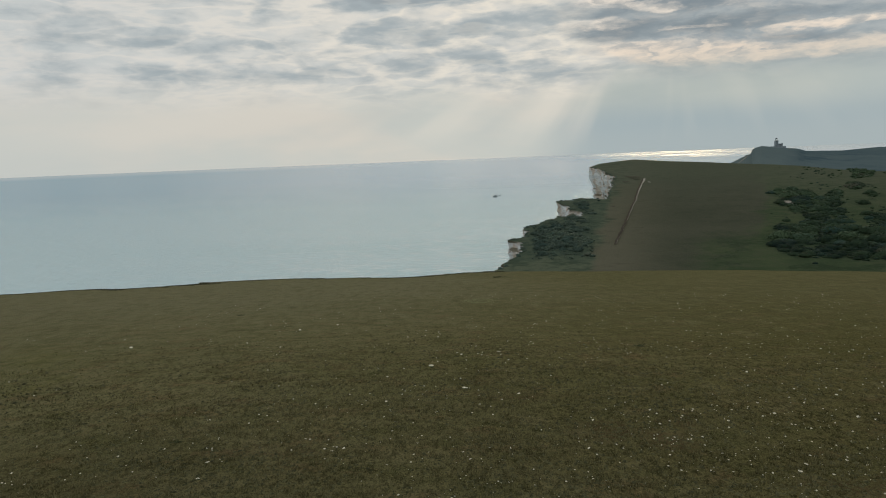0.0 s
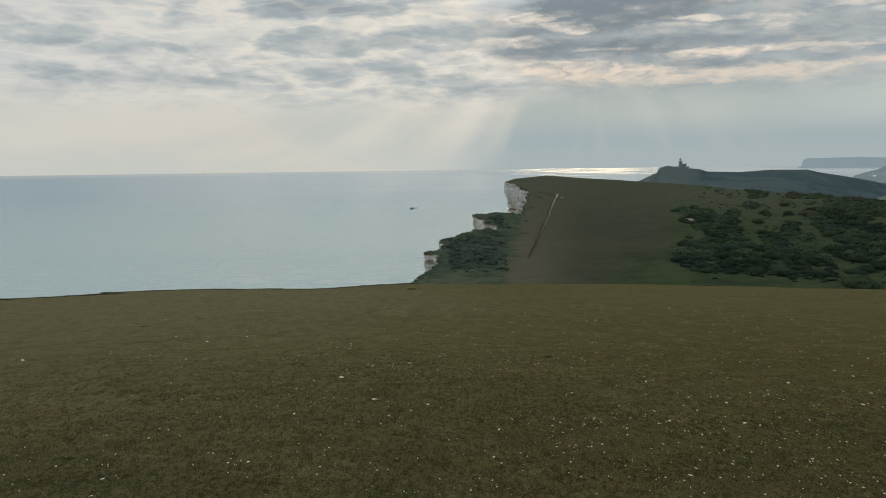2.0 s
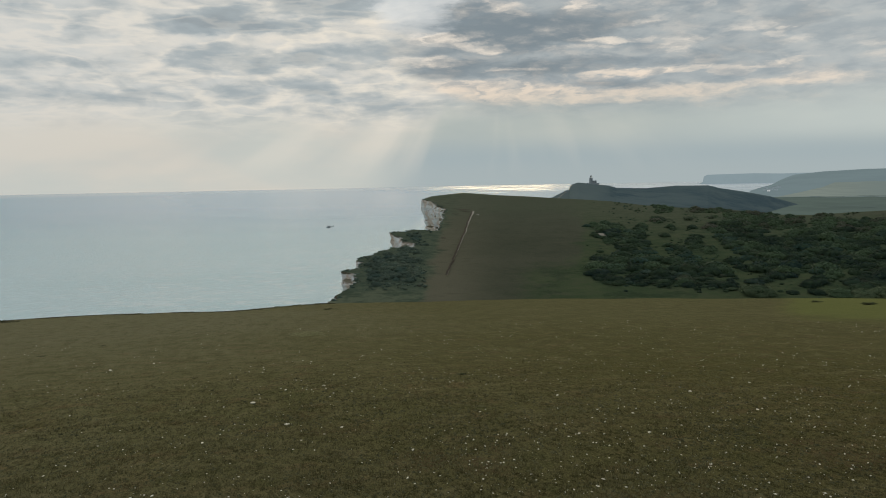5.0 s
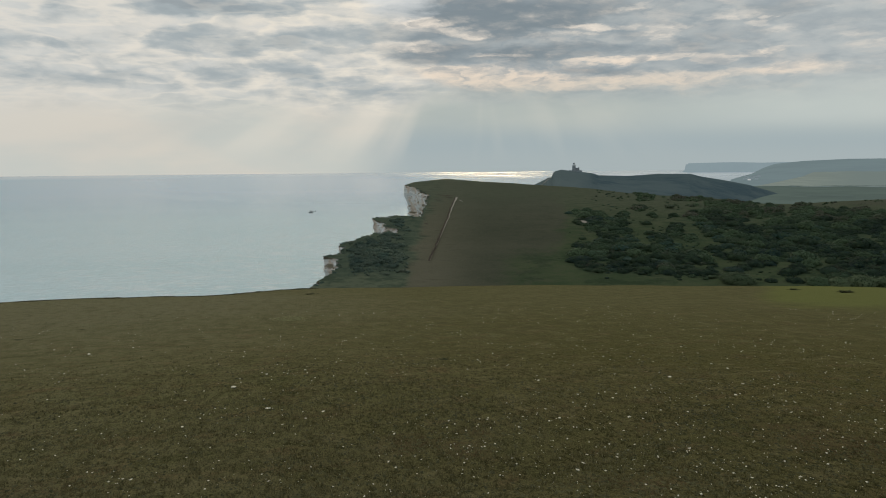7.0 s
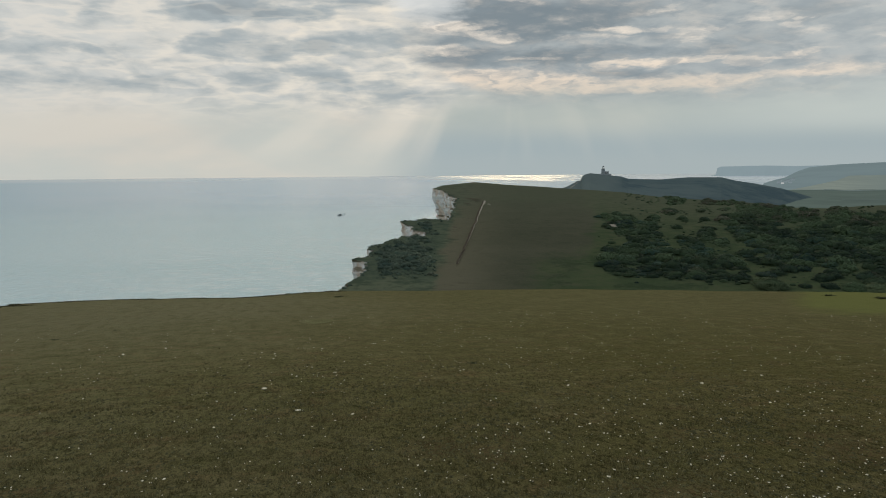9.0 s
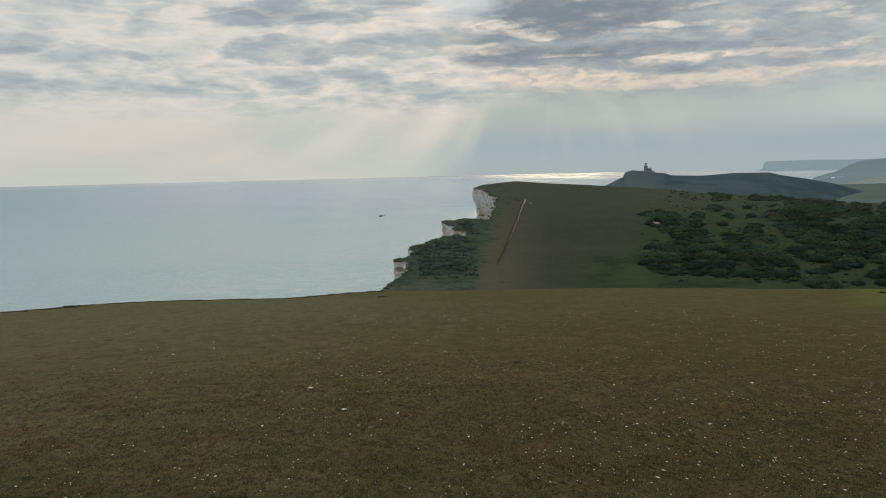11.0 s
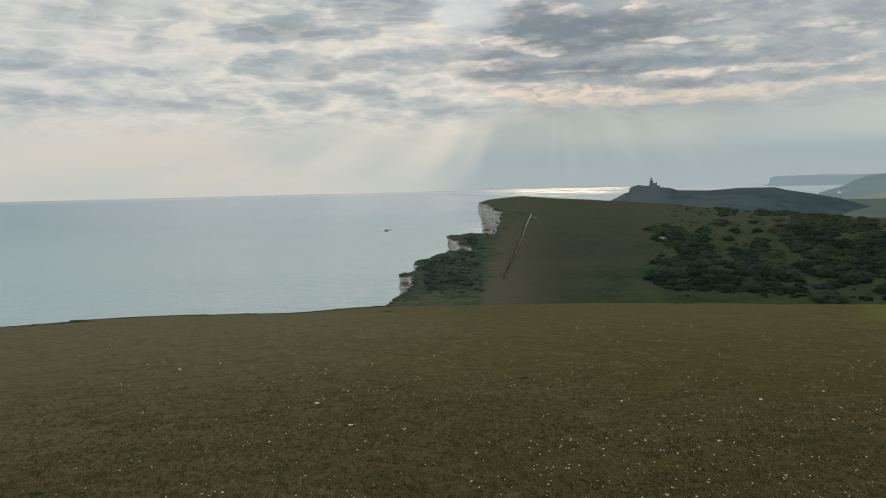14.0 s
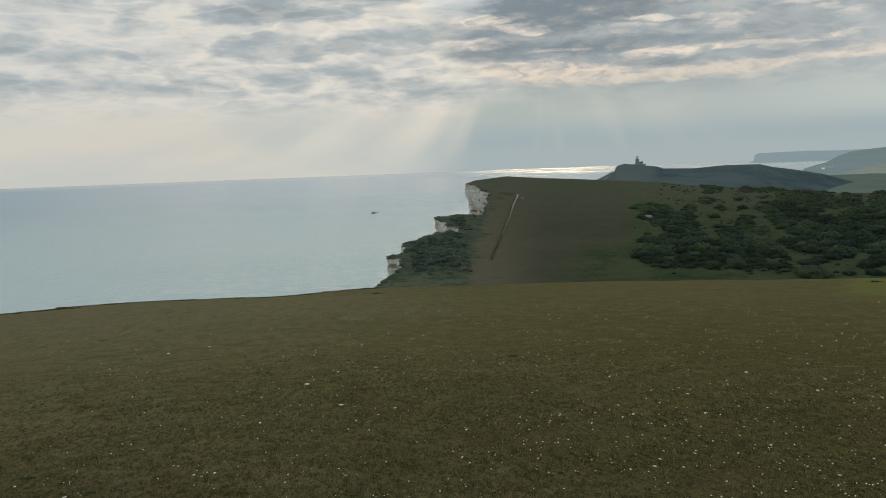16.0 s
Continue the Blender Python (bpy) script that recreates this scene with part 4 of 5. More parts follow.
# ---- lighthouse on its hill ----
def lighthouse():
    base = new("lighthouse")
    tagged(base, "squat old stone lighthouse with white lantern and attached keeper's house", "lighthouse")
    bm = bmesh.new()
    lathe(bm, [(3.6, -2.0), (3.4, 0.3), (3.1, 4.5), (2.9, 8.8), (3.25, 9.0), (3.25, 9.5), (2.9, 9.5)], 20)
    part("tower", bm, RENDER, base)
    bm = bmesh.new()
    for i in range(16):
        an = i * _m.pi / 8
        box(bm, 3.05 * _m.cos(an) - 0.05, 3.05 * _m.sin(an) - 0.05, 9.5, 3.05 * _m.cos(an) + 0.05, 3.05 * _m.sin(an) + 0.05, 10.5)
    lathe(bm, [(3.0, 10.45), (3.12, 10.45), (3.12, 10.6), (3.0, 10.6)], 20)
    part("gallery_rail", bm, WHITE, base)
    bm = bmesh.new()
    lathe(bm, [(1.9, 9.5), (1.9, 10.6), (2.0, 10.7), (1.95, 10.7)], 12)
    lantern = part("lantern", bm, WHITE, base, "white lantern room")
    bm = bmesh.new()
    lathe(bm, [(1.8, 10.7), (1.8, 12.7)], 12)
    part("lantern_glass", bm, PANE, lantern)
    for i in range(12):
        an = i * _m.pi / 6
        bm = bmesh.new()
        box(bm, 1.86 * _m.cos(an) - 0.06, 1.86 * _m.sin(an) - 0.06, 10.7, 1.86 * _m.cos(an) + 0.06, 1.86 * _m.sin(an) + 0.06, 12.7)
        part("glazing_bar", bm, DARK, lantern)
    bm = bmesh.new()
    lathe(bm, [(2.15, 12.7), (2.1, 12.85), (1.5, 13.7), (0.5, 14.2), (0.28, 14.6), (0.1, 15.0)], 14)
    part("lantern_cap", bm, DARK, base, "dark domed cap")
    bm = bmesh.new()
    box(bm, 2.4, -3.6, -2.0, 9.5, 3.4, 4.6, 0.08)
    house = part("house", bm, RENDER, base, "flat-roofed stone keeper's house")
    for x0, x1, y0, y1 in ((2.4, 9.5, -3.6, -3.25), (2.4, 9.5, 3.05, 3.4), (9.15, 9.5, -3.25, 3.05)):
        bm = bmesh.new()
        box(bm, x0, y0, 4.6, x1, y1, 5.3)
        part("parapet", bm, RENDER, house)
    bm = bmesh.new()
    box(bm, 7.6, -0.6, 4.6, 8.7, 0.6, 6.4, 0.05)
    part("chimney", bm, RENDER, house)
    for x in (4.4, 6.2, 8.0):
        for z in (0.6, 2.8):
            bm = bmesh.new()
            box(bm, x - 0.4, -3.68, z, x + 0.4, -3.56, z + 1.3)
            part("window", bm, GLASS_DARK, house)
    for z in (2.2, 5.4, 7.6):
        bm = bmesh.new()
        box(bm, -0.4, -3.35, z, 0.4, -2.8, z + 1.2)
        part("window", bm, GLASS_DARK, base)
    a, d = 24.32, 1300
    base.matrix_world = pose(*polar(a, d, belle(a, d) + 0.2), 0, 0, -a)
    bm = bmesh.new()
    box(bm, -9, -6.5, -1.5, 14, -6.1, 1.1)
    wall = part("boundary_wall", bm, RENDER)
    wall.matrix_world = base.matrix_world.copy()
    tagged(wall, "low stone boundary wall before the lighthouse", "wall", kind="structure")


lighthouse()

# pale track up the flank of the lighthouse hill
tv, tf = [], []
for i in range(13):
    f = i / 12
    a = 21.58 + 0.85 * f
    d = 1193 + 63 * f
    for s in (-0.055, 0.055):
        tv.append(tuple(polar(a + s, d - s * 40, belle(a + s, d - s * 40) + 0.5)))
tf = [(2 * i, 2 * i + 1, 2 * i + 3, 2 * i + 2) for i in range(12)]
tagged(new("hill_track", from_arrays("hill_track", tv, tf, TRACK)), "pale worn track up the lighthouse hill", "track", kind="structure")


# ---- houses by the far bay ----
# house colours, with the same air glow mixed in for haze
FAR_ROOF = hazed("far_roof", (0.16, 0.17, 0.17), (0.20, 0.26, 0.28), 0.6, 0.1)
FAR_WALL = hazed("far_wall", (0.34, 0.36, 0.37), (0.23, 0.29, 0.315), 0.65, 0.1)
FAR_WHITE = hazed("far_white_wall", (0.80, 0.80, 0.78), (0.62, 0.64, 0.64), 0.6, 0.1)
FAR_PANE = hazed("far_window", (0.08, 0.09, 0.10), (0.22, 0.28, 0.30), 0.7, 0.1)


def cottage(w, l, h, roof, wall_mat):
    base = new("house")
    bm = bmesh.new()
    box(bm, -w / 2, -l / 2, -2.0, w / 2, l / 2, h)
    wall = part("wall", bm, wall_mat, base)
    bm = bmesh.new()
    r = [bm.verts.new(c) for c in ((-w / 2 - 0.4, -l / 2 - 0.4, h), (w / 2 + 0.4, -l / 2 - 0.4, h), (w / 2 + 0.4, l / 2 + 0.4, h), (-w / 2 - 0.4, l / 2 + 0.4, h), (-w / 2 + 0.5, 0, h + roof), (w / 2 - 0.5, 0, h + roof))]
    for f in ((0, 1, 5, 4), (2, 3, 4, 5), (1, 2, 5), (3, 0, 4), (3, 2, 1, 0)):
        bm.faces.new([r[i] for i in f])
    part("roof", bm, FAR_ROOF, base)
    bm = bmesh.new()
    box(bm, -w / 4 - 0.5, -0.5, h + roof * 0.5, -w / 4 + 0.5, 0.5, h + roof + 1.2)
    part("chimney", bm, FAR_WALL, base)
    n = int(w / 4)
    for i in range(n):
        x = -w / 2 + (i + 0.5) * w / n
        bm = bmesh.new()
        box(bm, x - 0.6, -l / 2 - 0.06, 1.0, x + 0.6, -l / 2 + 0.1, 2.4)
        part("window", bm, FAR_PANE, base)
    return base


HOUSES = [(36.86, 2090, 7, 5, 3.2, 2, True), (37.22, 2250, 9, 7, 4, 2.5, False), (37.0, 2180, 10, 7, 3.5, 2.5, False), (36.7, 2260, 8, 6, 3.5, 2.5, False), (37.5, 2300, 10, 7, 3.5, 2.5, False), (37.35, 2160, 8, 6, 3.5, 2.5, False), (36.6, 2180, 8, 6, 3.5, 2.5, False)]
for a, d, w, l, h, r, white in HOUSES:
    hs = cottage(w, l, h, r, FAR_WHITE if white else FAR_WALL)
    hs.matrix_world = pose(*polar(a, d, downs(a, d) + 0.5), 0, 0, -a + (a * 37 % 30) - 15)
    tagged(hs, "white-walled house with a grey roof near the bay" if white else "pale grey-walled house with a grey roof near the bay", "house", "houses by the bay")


# ---- helicopter over the sea ----
def helicopter():
    paint = plain("grey_paint", (0.30, 0.32, 0.33), 0.5, 0.1, 0.4, 0.4)
    base = new("helicopter")
    tagged(base, "grey helicopter hovering low over the sea", "helicopter")
    bm = bmesh.new()
    rings = []
    prof = [(-6.4, 0.15, 0.25, 0.1), (-5.9, 0.8, 0.8, 0.0), (-4.6, 1.15, 1.25, 0.15), (-2.5, 1.25, 1.5, 0.3), (1.0, 1.25, 1.5, 0.3), (2.8, 1.0, 1.15, 0.6), (4.2, 0.55, 0.6, 1.0)]
    for x, ry, rz, zc in prof:
        rings.append([bm.verts.new((x, ry * _m.cos(k * _m.pi / 6), zc + rz * _m.sin(k * _m.pi / 6))) for k in range(12)])
    for lo, hi in zip(rings, rings[1:]):
        for k in range(12):
            bm.faces.new((lo[k], hi[k], hi[(k + 1) % 12], lo[(k + 1) % 12]))
    bm.faces.new(rings[0])
    bm.faces.new(rings[-1][::-1])
    fuselage = part("fuselage", bm, paint, base)
    bm = bmesh.new()
    box(bm, -5.95, -0.82, 0.45, -4.3, 0.82, 1.15, 0.2)
    part("windscreen", bm, GLASS_DARK, fuselage)
    for s in (-1, 1):
        for x in (-3.2, -1.6, 0.0):
            bm = bmesh.new()
            box(bm, x - 0.5, s * 1.24 - 0.03, 0.5, x + 0.5, s * 1.24 + 0.03, 1.1)
            part("window", bm, GLASS_DARK, fuselage)
    bm = bmesh.new()
    box(bm, -2.4, -0.8, 1.7, 2.2, 0.8, 2.5, 0.3)
    part("engine_housing", bm, paint, base)
    bm = bmesh.new()
    bmesh.ops.create_cone(bm, cap_ends=True, segments=10, radius1=0.6, radius2=0.25, depth=6.6, matrix=Matrix.Translation((7.2, 0, 1.25)) @ Matrix.Rotation(_m.pi / 2, 4, "Y"))
    part("tail_boom", bm, paint, base)
    bm = bmesh.new()
    v = [bm.verts.new(c) for c in ((9.4, -0.1, 1.1), (10.6, -0.1, 1.2), (11.4, -0.06, 3.8), (10.6, -0.06, 3.8), (9.4, 0.1, 1.1), (10.6, 0.1, 1.2), (11.4, 0.06, 3.8), (10.6, 0.06, 3.8))]
    for f in ((0, 1, 2, 3), (7, 6, 5, 4), (0, 4, 5, 1), (1, 5, 6, 2), (2, 6, 7, 3), (3, 7, 4, 0)):
        bm.faces.new([v[i] for i in f])
    part("tail_fin", bm, paint, base)
    bm = bmesh.new()
    box(bm, 9.2, -1.6, 1.3, 10.1, 1.6, 1.4)
    part("tailplane", bm, paint, base)
    bm = bmesh.new()
    lathe(bm, [(0.35, 2.4), (0.3, 3.1), (0.55, 3.15), (0.5, 3.4), (0.1, 3.5)], 10)
    part("rotor_hub", bm, DARK, base)
    for k in range(4):
        bm = bmesh.new()
        box(bm, 0.4, -0.22, 3.22, 7.6, 0.22, 3.30)
        bl = part("rotor_blade", bm, DARK, base)
        bl.matrix_basis = Matrix.Rotation(radians(20 + 90 * k), 4, "Z")
    for k in range(4):
        bm = bmesh.new()
        box(bm, -0.1, -0.03, 0.1, 0.1, 0.03, 1.35)
        bl = part("tail_rotor_blade", bm, DARK, base)
        bl.matrix_basis = Matrix.Translation((10.9, 0.25, 3.3)) @ Matrix.Rotation(radians(90 * k + 30), 4, "Y")
    for x, y in ((-4.4, 0.0), (1.0, -1.1), (1.0, 1.1)):
        bm = bmesh.new()
        bmesh.ops.create_cone(bm, cap_ends=True, segments=12, radius1=0.38, radius2=0.38, depth=0.3, matrix=Matrix.Translation((x, y, -1.75)) @ Matrix.Rotation(_m.pi / 2, 4, "X"))
        box(bm, x - 0.07, y - 0.07, -1.75, x + 0.07, y + 0.07, -0.9)
        part("wheel", bm, DARK, base)
    a, e, d = 4.0, -3.2, 1300
    base.matrix_world = pose(*polar(a, d, EYE + d * _m.tan(radians(e))), 0, 4, 38)


helicopter()


# ---- on the slope across the dip ----
def slope_point(a, e, lift=0.0):
    d = hill_distance(e)
    return polar(a, d, land(a, d) + lift)


def slope_track():
    """Rutted chalk track with a turf bank on its seaward side."""
    line = [(15.28, -2.13), (14.95, -2.95), (14.60, -3.85), (14.05, -5.20), (13.62, -6.10), (13.20, -7.10)]
    pts = []
    for (a0, e0), (a1, e1) in zip(line, line[1:]):
        for i in range(8):
            f = i / 8
            pts.append((a0 + (a1 - a0) * f, e0 + (e1 - e0) * f))
    pts.append(line[-1])
    v, f, bv, bf = [], [], [], []
    for i, (a, e) in enumerate(pts):
        t = i / (len(pts) - 1)
        d = hill_distance(e)
        w = (0.85 * (1 - t) ** 3 + 0.17) * (0.8 + 0.5 * noise.noise((i * 0.4, 0, 0)))
        if t > 0.62:
            w *= 0.45
        c = polar(a, d)
        side = Vector((_m.cos(radians(a)), -_m.sin(radians(a)), 0))
        c += side * 0.5 * noise.noise((i * 0.3, 5, 0))
        for s in (-0.5, 0.5):
            q = c + side * w * s
            v.append((q.x, q.y, land(_m.degrees(_m.atan2(q.x, q.y)), q.length) + 0.22))
        hb = 0.4 * smooth(t, 0.0, 0.3) * smooth(1 - t, 0.0, 0.15) * (1 + 0.4 * noise.noise((i * 0.5, 2, 0)))
        for s, z in ((-w / 2 - 0.62, 0.0), (-w / 2 - 0.42, hb), (-w / 2 - 0.12, hb * 0.8), (-w / 2 + 0.05, 0.05)):
            q = c + side * s
            bv.append((q.x, q.y, land(_m.degrees(_m.atan2(q.x, q.y)), q.length) + z + 0.15))
    f = [(2 * i, 2 * i + 1, 2 * i + 3, 2 * i + 2) for i in range(len(pts) - 1)]
    bf = [(4 * i + k, 4 * i + k + 1, 4 * i + k + 5, 4 * i + k + 4) for i in range(len(pts) - 1) for k in range(3)]
    tagged(new("chalk_track", from_arrays("chalk_track", v, f, TRACK)), "worn pale chalk track down the grassy slope", "track", kind="structure")
    # dark earth colour also stands for the shaded side of the cutting
    tagged(new("track_bank", from_arrays("track_bank", bv, bf, EARTH)), "dark eroded turf bank beside the chalk track", "bank", kind="structure")


slope_track()
tv, tf = [], []
mid_a, mid_e = 25.3, -4.05
c0 = slope_point(mid_a, mid_e)
for i in range(17):
    t = i / 16 * 2 * _m.pi
    r = 0.0 if i == 16 else 1 + 0.35 * noise.noise((_m.cos(t) * 1.5, _m.sin(t) * 1.5, 8))
    x, y = c0.x + 2.6 * r * _m.cos(t), c0.y + 3.4 * r * _m.sin(t)
    tv.append((x, y, land(_m.degrees(_m.atan2(x, y)), _m.hypot(x, y)) + 0.4))
tf = [(i, (i + 1) % 16, 16) for i in range(16)]
tagged(new("chalk_scar", from_arrays("chalk_scar", tv, tf, TRACK)), "small pale bare chalk scar among the bushes", "scar", kind="structure")


def terracette(a0, a1, e, width, mat, label, seed):
    """A narrow uneven foot-worn ledge across the slope."""
    v, f = [], []
    for i in range(25):
        t = i / 24
        a = a0 + (a1 - a0) * t
        c = slope_point(a, e + 0.05 * noise.noise((a * 4.0, seed, 0)) - 0.06 * t)
        w = width * (0.35 + 0.65 * _m.sin(_m.pi * t)) * (0.7 + 0.6 * abs(noise.noise((a * 7.0, seed, 3))))
        for s in (-0.5, 0.5):
            q = c * (1 + s * w / c.length)
            v.append((q.x, q.y, land(_m.degrees(_m.atan2(q.x, q.y)), _m.hypot(q.x, q.y)) + 0.30))
    f = [(2 * i, 2 * i + 1, 2 * i + 3, 2 * i + 2) for i in range(24)]
    tagged(new("terracette", from_arrays("terracette", v, f, mat)), label, "bank", kind="structure")


for k, (a0, a1, e, w) in enumerate(((13.75, 15.05, -1.97, 3.2), (14.25, 15.0, -2.13, 2.6), (13.6, 14.15, -2.32, 2.4), (12.7, 13.15, -4.2, 1.6))):
    terracette(a0, a1, e, w, EARTH, "dark foot-worn ledge across the grassy slope", 3.0 * k)
terracette(15.5, 15.75, -2.42, 3.5, TRACK, "small pale chalk scrape on the slope", 20.0)


def bush_arrays(seed, leaves, low=0.62):
    """Leaf clumps on a few rounded, uneven domes, one metre in radius, and the shaded heart inside."""
    r = random.Random(seed)
    domes = [(0, 0, 0.30, 0.72)]
    for k in range(6):
        t = k * 1.047 + r.uniform(-0.4, 0.4)
        domes.append((0.52 * _m.cos(t), 0.52 * _m.sin(t), r.uniform(0.12, 0.5) * low / 0.62, r.uniform(0.32, 0.52)))
    v, f, nn = [], [], []
    for i in range(leaves):
        x, y, z, s = domes[0] if r.random() < 0.3 else domes[1 + r.randrange(6)]
        th, cz = r.uniform(0, 6.283), r.uniform(-0.3, 1.0)
        sr = _m.sqrt(1 - cz * cz)
        k = s * r.uniform(0.86, 1.08) * (1.2 if r.random() < 0.07 else 1.0)
        c = Vector((x + k * sr * _m.cos(th), y + k * sr * _m.sin(th), max(0.03, z + k * cz * low * 1.25)))
        rounded = Vector((sr * _m.cos(th), sr * _m.sin(th), cz + 0.15)).normalized()
        nrm = (rounded + Vector((r.uniform(-0.4, 0.4), r.uniform(-0.4, 0.4), r.uniform(-0.25, 0.35)))).normalized()
        u = nrm.orthogonal().normalized()
        w = nrm.cross(u)
        t = r.uniform(0, 6.283)
        u, w = u * _m.cos(t) + w * _m.sin(t), w * _m.cos(t) - u * _m.sin(t)
        q = r.uniform(0.07, 0.13) * (420 / leaves) ** 0.5
        b = len(v)
        for du, dw in ((-1, -0.2), (0.1, -0.7), (1, 0.15), (-0.1, 0.75)):
            p = c + u * du * q + w * dw * q
            v.append((p.x, p.y, p.z))
            nn.append(tuple((rounded * 0.75 + nrm * 0.25).normalized()))
        f.append((b, b + 1, b + 2, b + 3))
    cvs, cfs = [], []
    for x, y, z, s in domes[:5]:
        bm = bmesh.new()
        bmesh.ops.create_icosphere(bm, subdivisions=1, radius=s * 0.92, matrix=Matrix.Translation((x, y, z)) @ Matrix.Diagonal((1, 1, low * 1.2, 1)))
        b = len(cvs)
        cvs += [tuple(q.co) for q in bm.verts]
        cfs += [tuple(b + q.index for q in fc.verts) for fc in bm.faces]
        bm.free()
    return v, f, nn, cvs, cfs


def leafy(name, v, f, nn, leaf):
    """Leaves shaded with the roundness of the crown that they make up."""
    me = from_arrays(name, v, f, leaf)
    me.normals_split_custom_set_from_vertices(nn)
    return me


def bush(seed, leaf, leaves, heart=None, low=0.62):
    v, f, nn, cvs, cfs = bush_arrays(seed, leaves, low)
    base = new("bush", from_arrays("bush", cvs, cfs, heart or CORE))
    crown = new("crown", leafy("crown", v, f, nn, leaf))
    crown.parent = base
    r = random.Random(seed)
    for _ in range(3):
        bm = bmesh.new()
        bmesh.ops.create_cone(bm, cap_ends=False, segments=5, radius1=0.07, radius2=0.03, depth=0.9, matrix=Matrix.Translation((r.uniform(-0.25, 0.25), r.uniform(-0.25, 0.25), 0.2)) @ Matrix.Rotation(r.uniform(-0.4, 0.4), 4, "X"))
        part("stem", bm, BARK, base)
    return base


def colouring(x, y, r):
    """Lightness and hue of the bush at a place: heathy and brown high up, bluish in patches, with shade in the tone low
    down.
    """
    aa, ee, _ = hill_view(x, y)
    n1 = noise.noise((aa * 0.5, ee * 1.3, 31.0))
    n2 = noise.noise((aa * 0.9, ee * 2.2, 37.0))
    tone = 0.47 + 0.65 * n1 + r.uniform(-0.24, 0.24) + 0.10 * smooth(ee, -4.5, -2.5)
    # shade along the thicket's lower edge put into the tone
    tone -= 0.20 * smooth(-ee, 6.3, 7.2) * smooth(aa, 20, 23)
    tone -= 0.13 * smooth(aa, 33, 36) * smooth(-ee, 3.0, 4.2)
    hue = 0.40 + 0.55 * n2 + r.uniform(-0.15, 0.15) + 0.30 * smooth(ee, -4.6, -2.6) * smooth(aa, 28, 32)
    return min(1.0, max(0.0, tone)), min(1.0, max(0.0, hue))


rng = random.Random(11)
spots = []
grid = collections.defaultdict(list)
tries = 0
while len(spots) < 3200 and tries < 120000:
    tries += 1
    a = rng.uniform(6.3, 50)
    d = _m.sqrt(rng.uniform(178 ** 2, 430 ** 2))
    if d > hill_distance(interp(a, CREST)) + 6:
        continue
    e = _m.degrees(_m.atan2(land(a, d) - EYE, d))
    c = scrub_cover(a, e)
    if c < 0.40 + 0.32 * rng.random():
        continue
    s = (0.8 + 3.0 * rng.random() ** 1.9) * (0.58 if a < 14 else 1.0) * (0.55 + 0.5 * min(1, c)) * (1 - 0.45 * smooth(e, -3.4, -2.2))
    p = polar(a, d)
    if a < 14 and not (on_land(p.x - 0.8 * s, p.y) and on_land(p.x - 0.4 * s, p.y - 1.5 * s)):
        continue
    gx, gy = int(p.x // 8), int(p.y // 8)
    if all((x - p.x) ** 2 + (y - p.y) ** 2 > (0.55 * (s + q)) ** 2 for k in (-1, 0, 1) for l in (-1, 0, 1) for x, y, q, _ in grid[gx + k, gy + l]):
        spots.append((p.x, p.y, s, d))
        grid[gx, gy].append(spots[-1])
tufts = []
tries = 0
while len(tufts) < 900 and tries < 40000:
    tries += 1
    a = rng.uniform(24, 48)
    d = _m.sqrt(rng.uniform(178 ** 2, 420 ** 2))
    if d > hill_distance(interp(a, CREST)) + 4:
        continue
    e = _m.degrees(_m.atan2(land(a, d) - EYE, d))
    if noise.noise((a * 0.8, e * 2.2, 21.0)) + 0.35 * noise.noise((a * 3.0, d * 0.1, 2.0)) < 0.10 + 0.25 * (a < 26):
        continue
    p = polar(a, d)
    tufts.append((p.x, p.y, 0.25 + 0.6 * rng.random() ** 2, d))
while len(tufts) < 1040:
    p = slope_point(6.8 + 4.7 * rng.random() ** 1.2, rng.uniform(-8.2, -3.9))
    if scrub_cover(*hill_view(p.x, p.y)[:2]) < 0.5 and on_land(p.x - 1.0, p.y) and on_land(p.x, p.y - 4.0) and rng.random() < 0.8:
        tufts.append((p.x, p.y, 0.2 + 0.3 * rng.random() ** 2, p.length))
# single bushes that stand clear of the rest: bearing, height, size
LONE = [(36.35, -8.25, 4.4), (34.6, -7.95, 1.4), (33.2, -7.95, 1.1), (32.2, -8.05, 1.0), (38.6, -8.0, 1.6), (40.2, -7.95, 2.2), (41.6, -8.0, 3.0), (43.0, -7.95, 3.4), (44.4, -7.9, 3.6), (45.8, -7.8, 3.8), (47.4, -7.7, 3.8),
        (31.6, -6.7, 3.6), (32.9, -6.75, 2.6), (24.0, -3.35, 1.9), (24.9, -3.3, 2.2), (26.1, -3.42, 2.0), (24.6, -4.1, 2.0), (26.4, -1.5, 0.8), (28.3, -1.8, 0.9), (29.8, -1.95, 1.0), (33.2, -2.05, 1.4), (31.0, -2.0, 1.0),
        (34.2, -4.7, 2.2), (11.0, -7.9, 1.0), (11.4, -8.0, 0.9), (9.8, -8.15, 0.8), (11.0, -3.62, 0.6), (11.9, -3.72, 0.7)]
lone = []
for a, e, s in LONE:
    p = slope_point(a, e)
    lone.append((p.x, p.y, s, p.length))
kinds = [bush(20 + i, LEAF_GREY if i in (2, 5) else LEAF, 3400 if i == 2 else 1700, None, (0.5, 0.62, 0.52)[i % 3]) for i in range(7)] + [bush(30 + i, LEAF_SEA, 1000, CORE_SEA) for i in range(3)]
spots.sort(key=lambda q: q[3])
near_spots, rest = spots[:260], spots[260:]
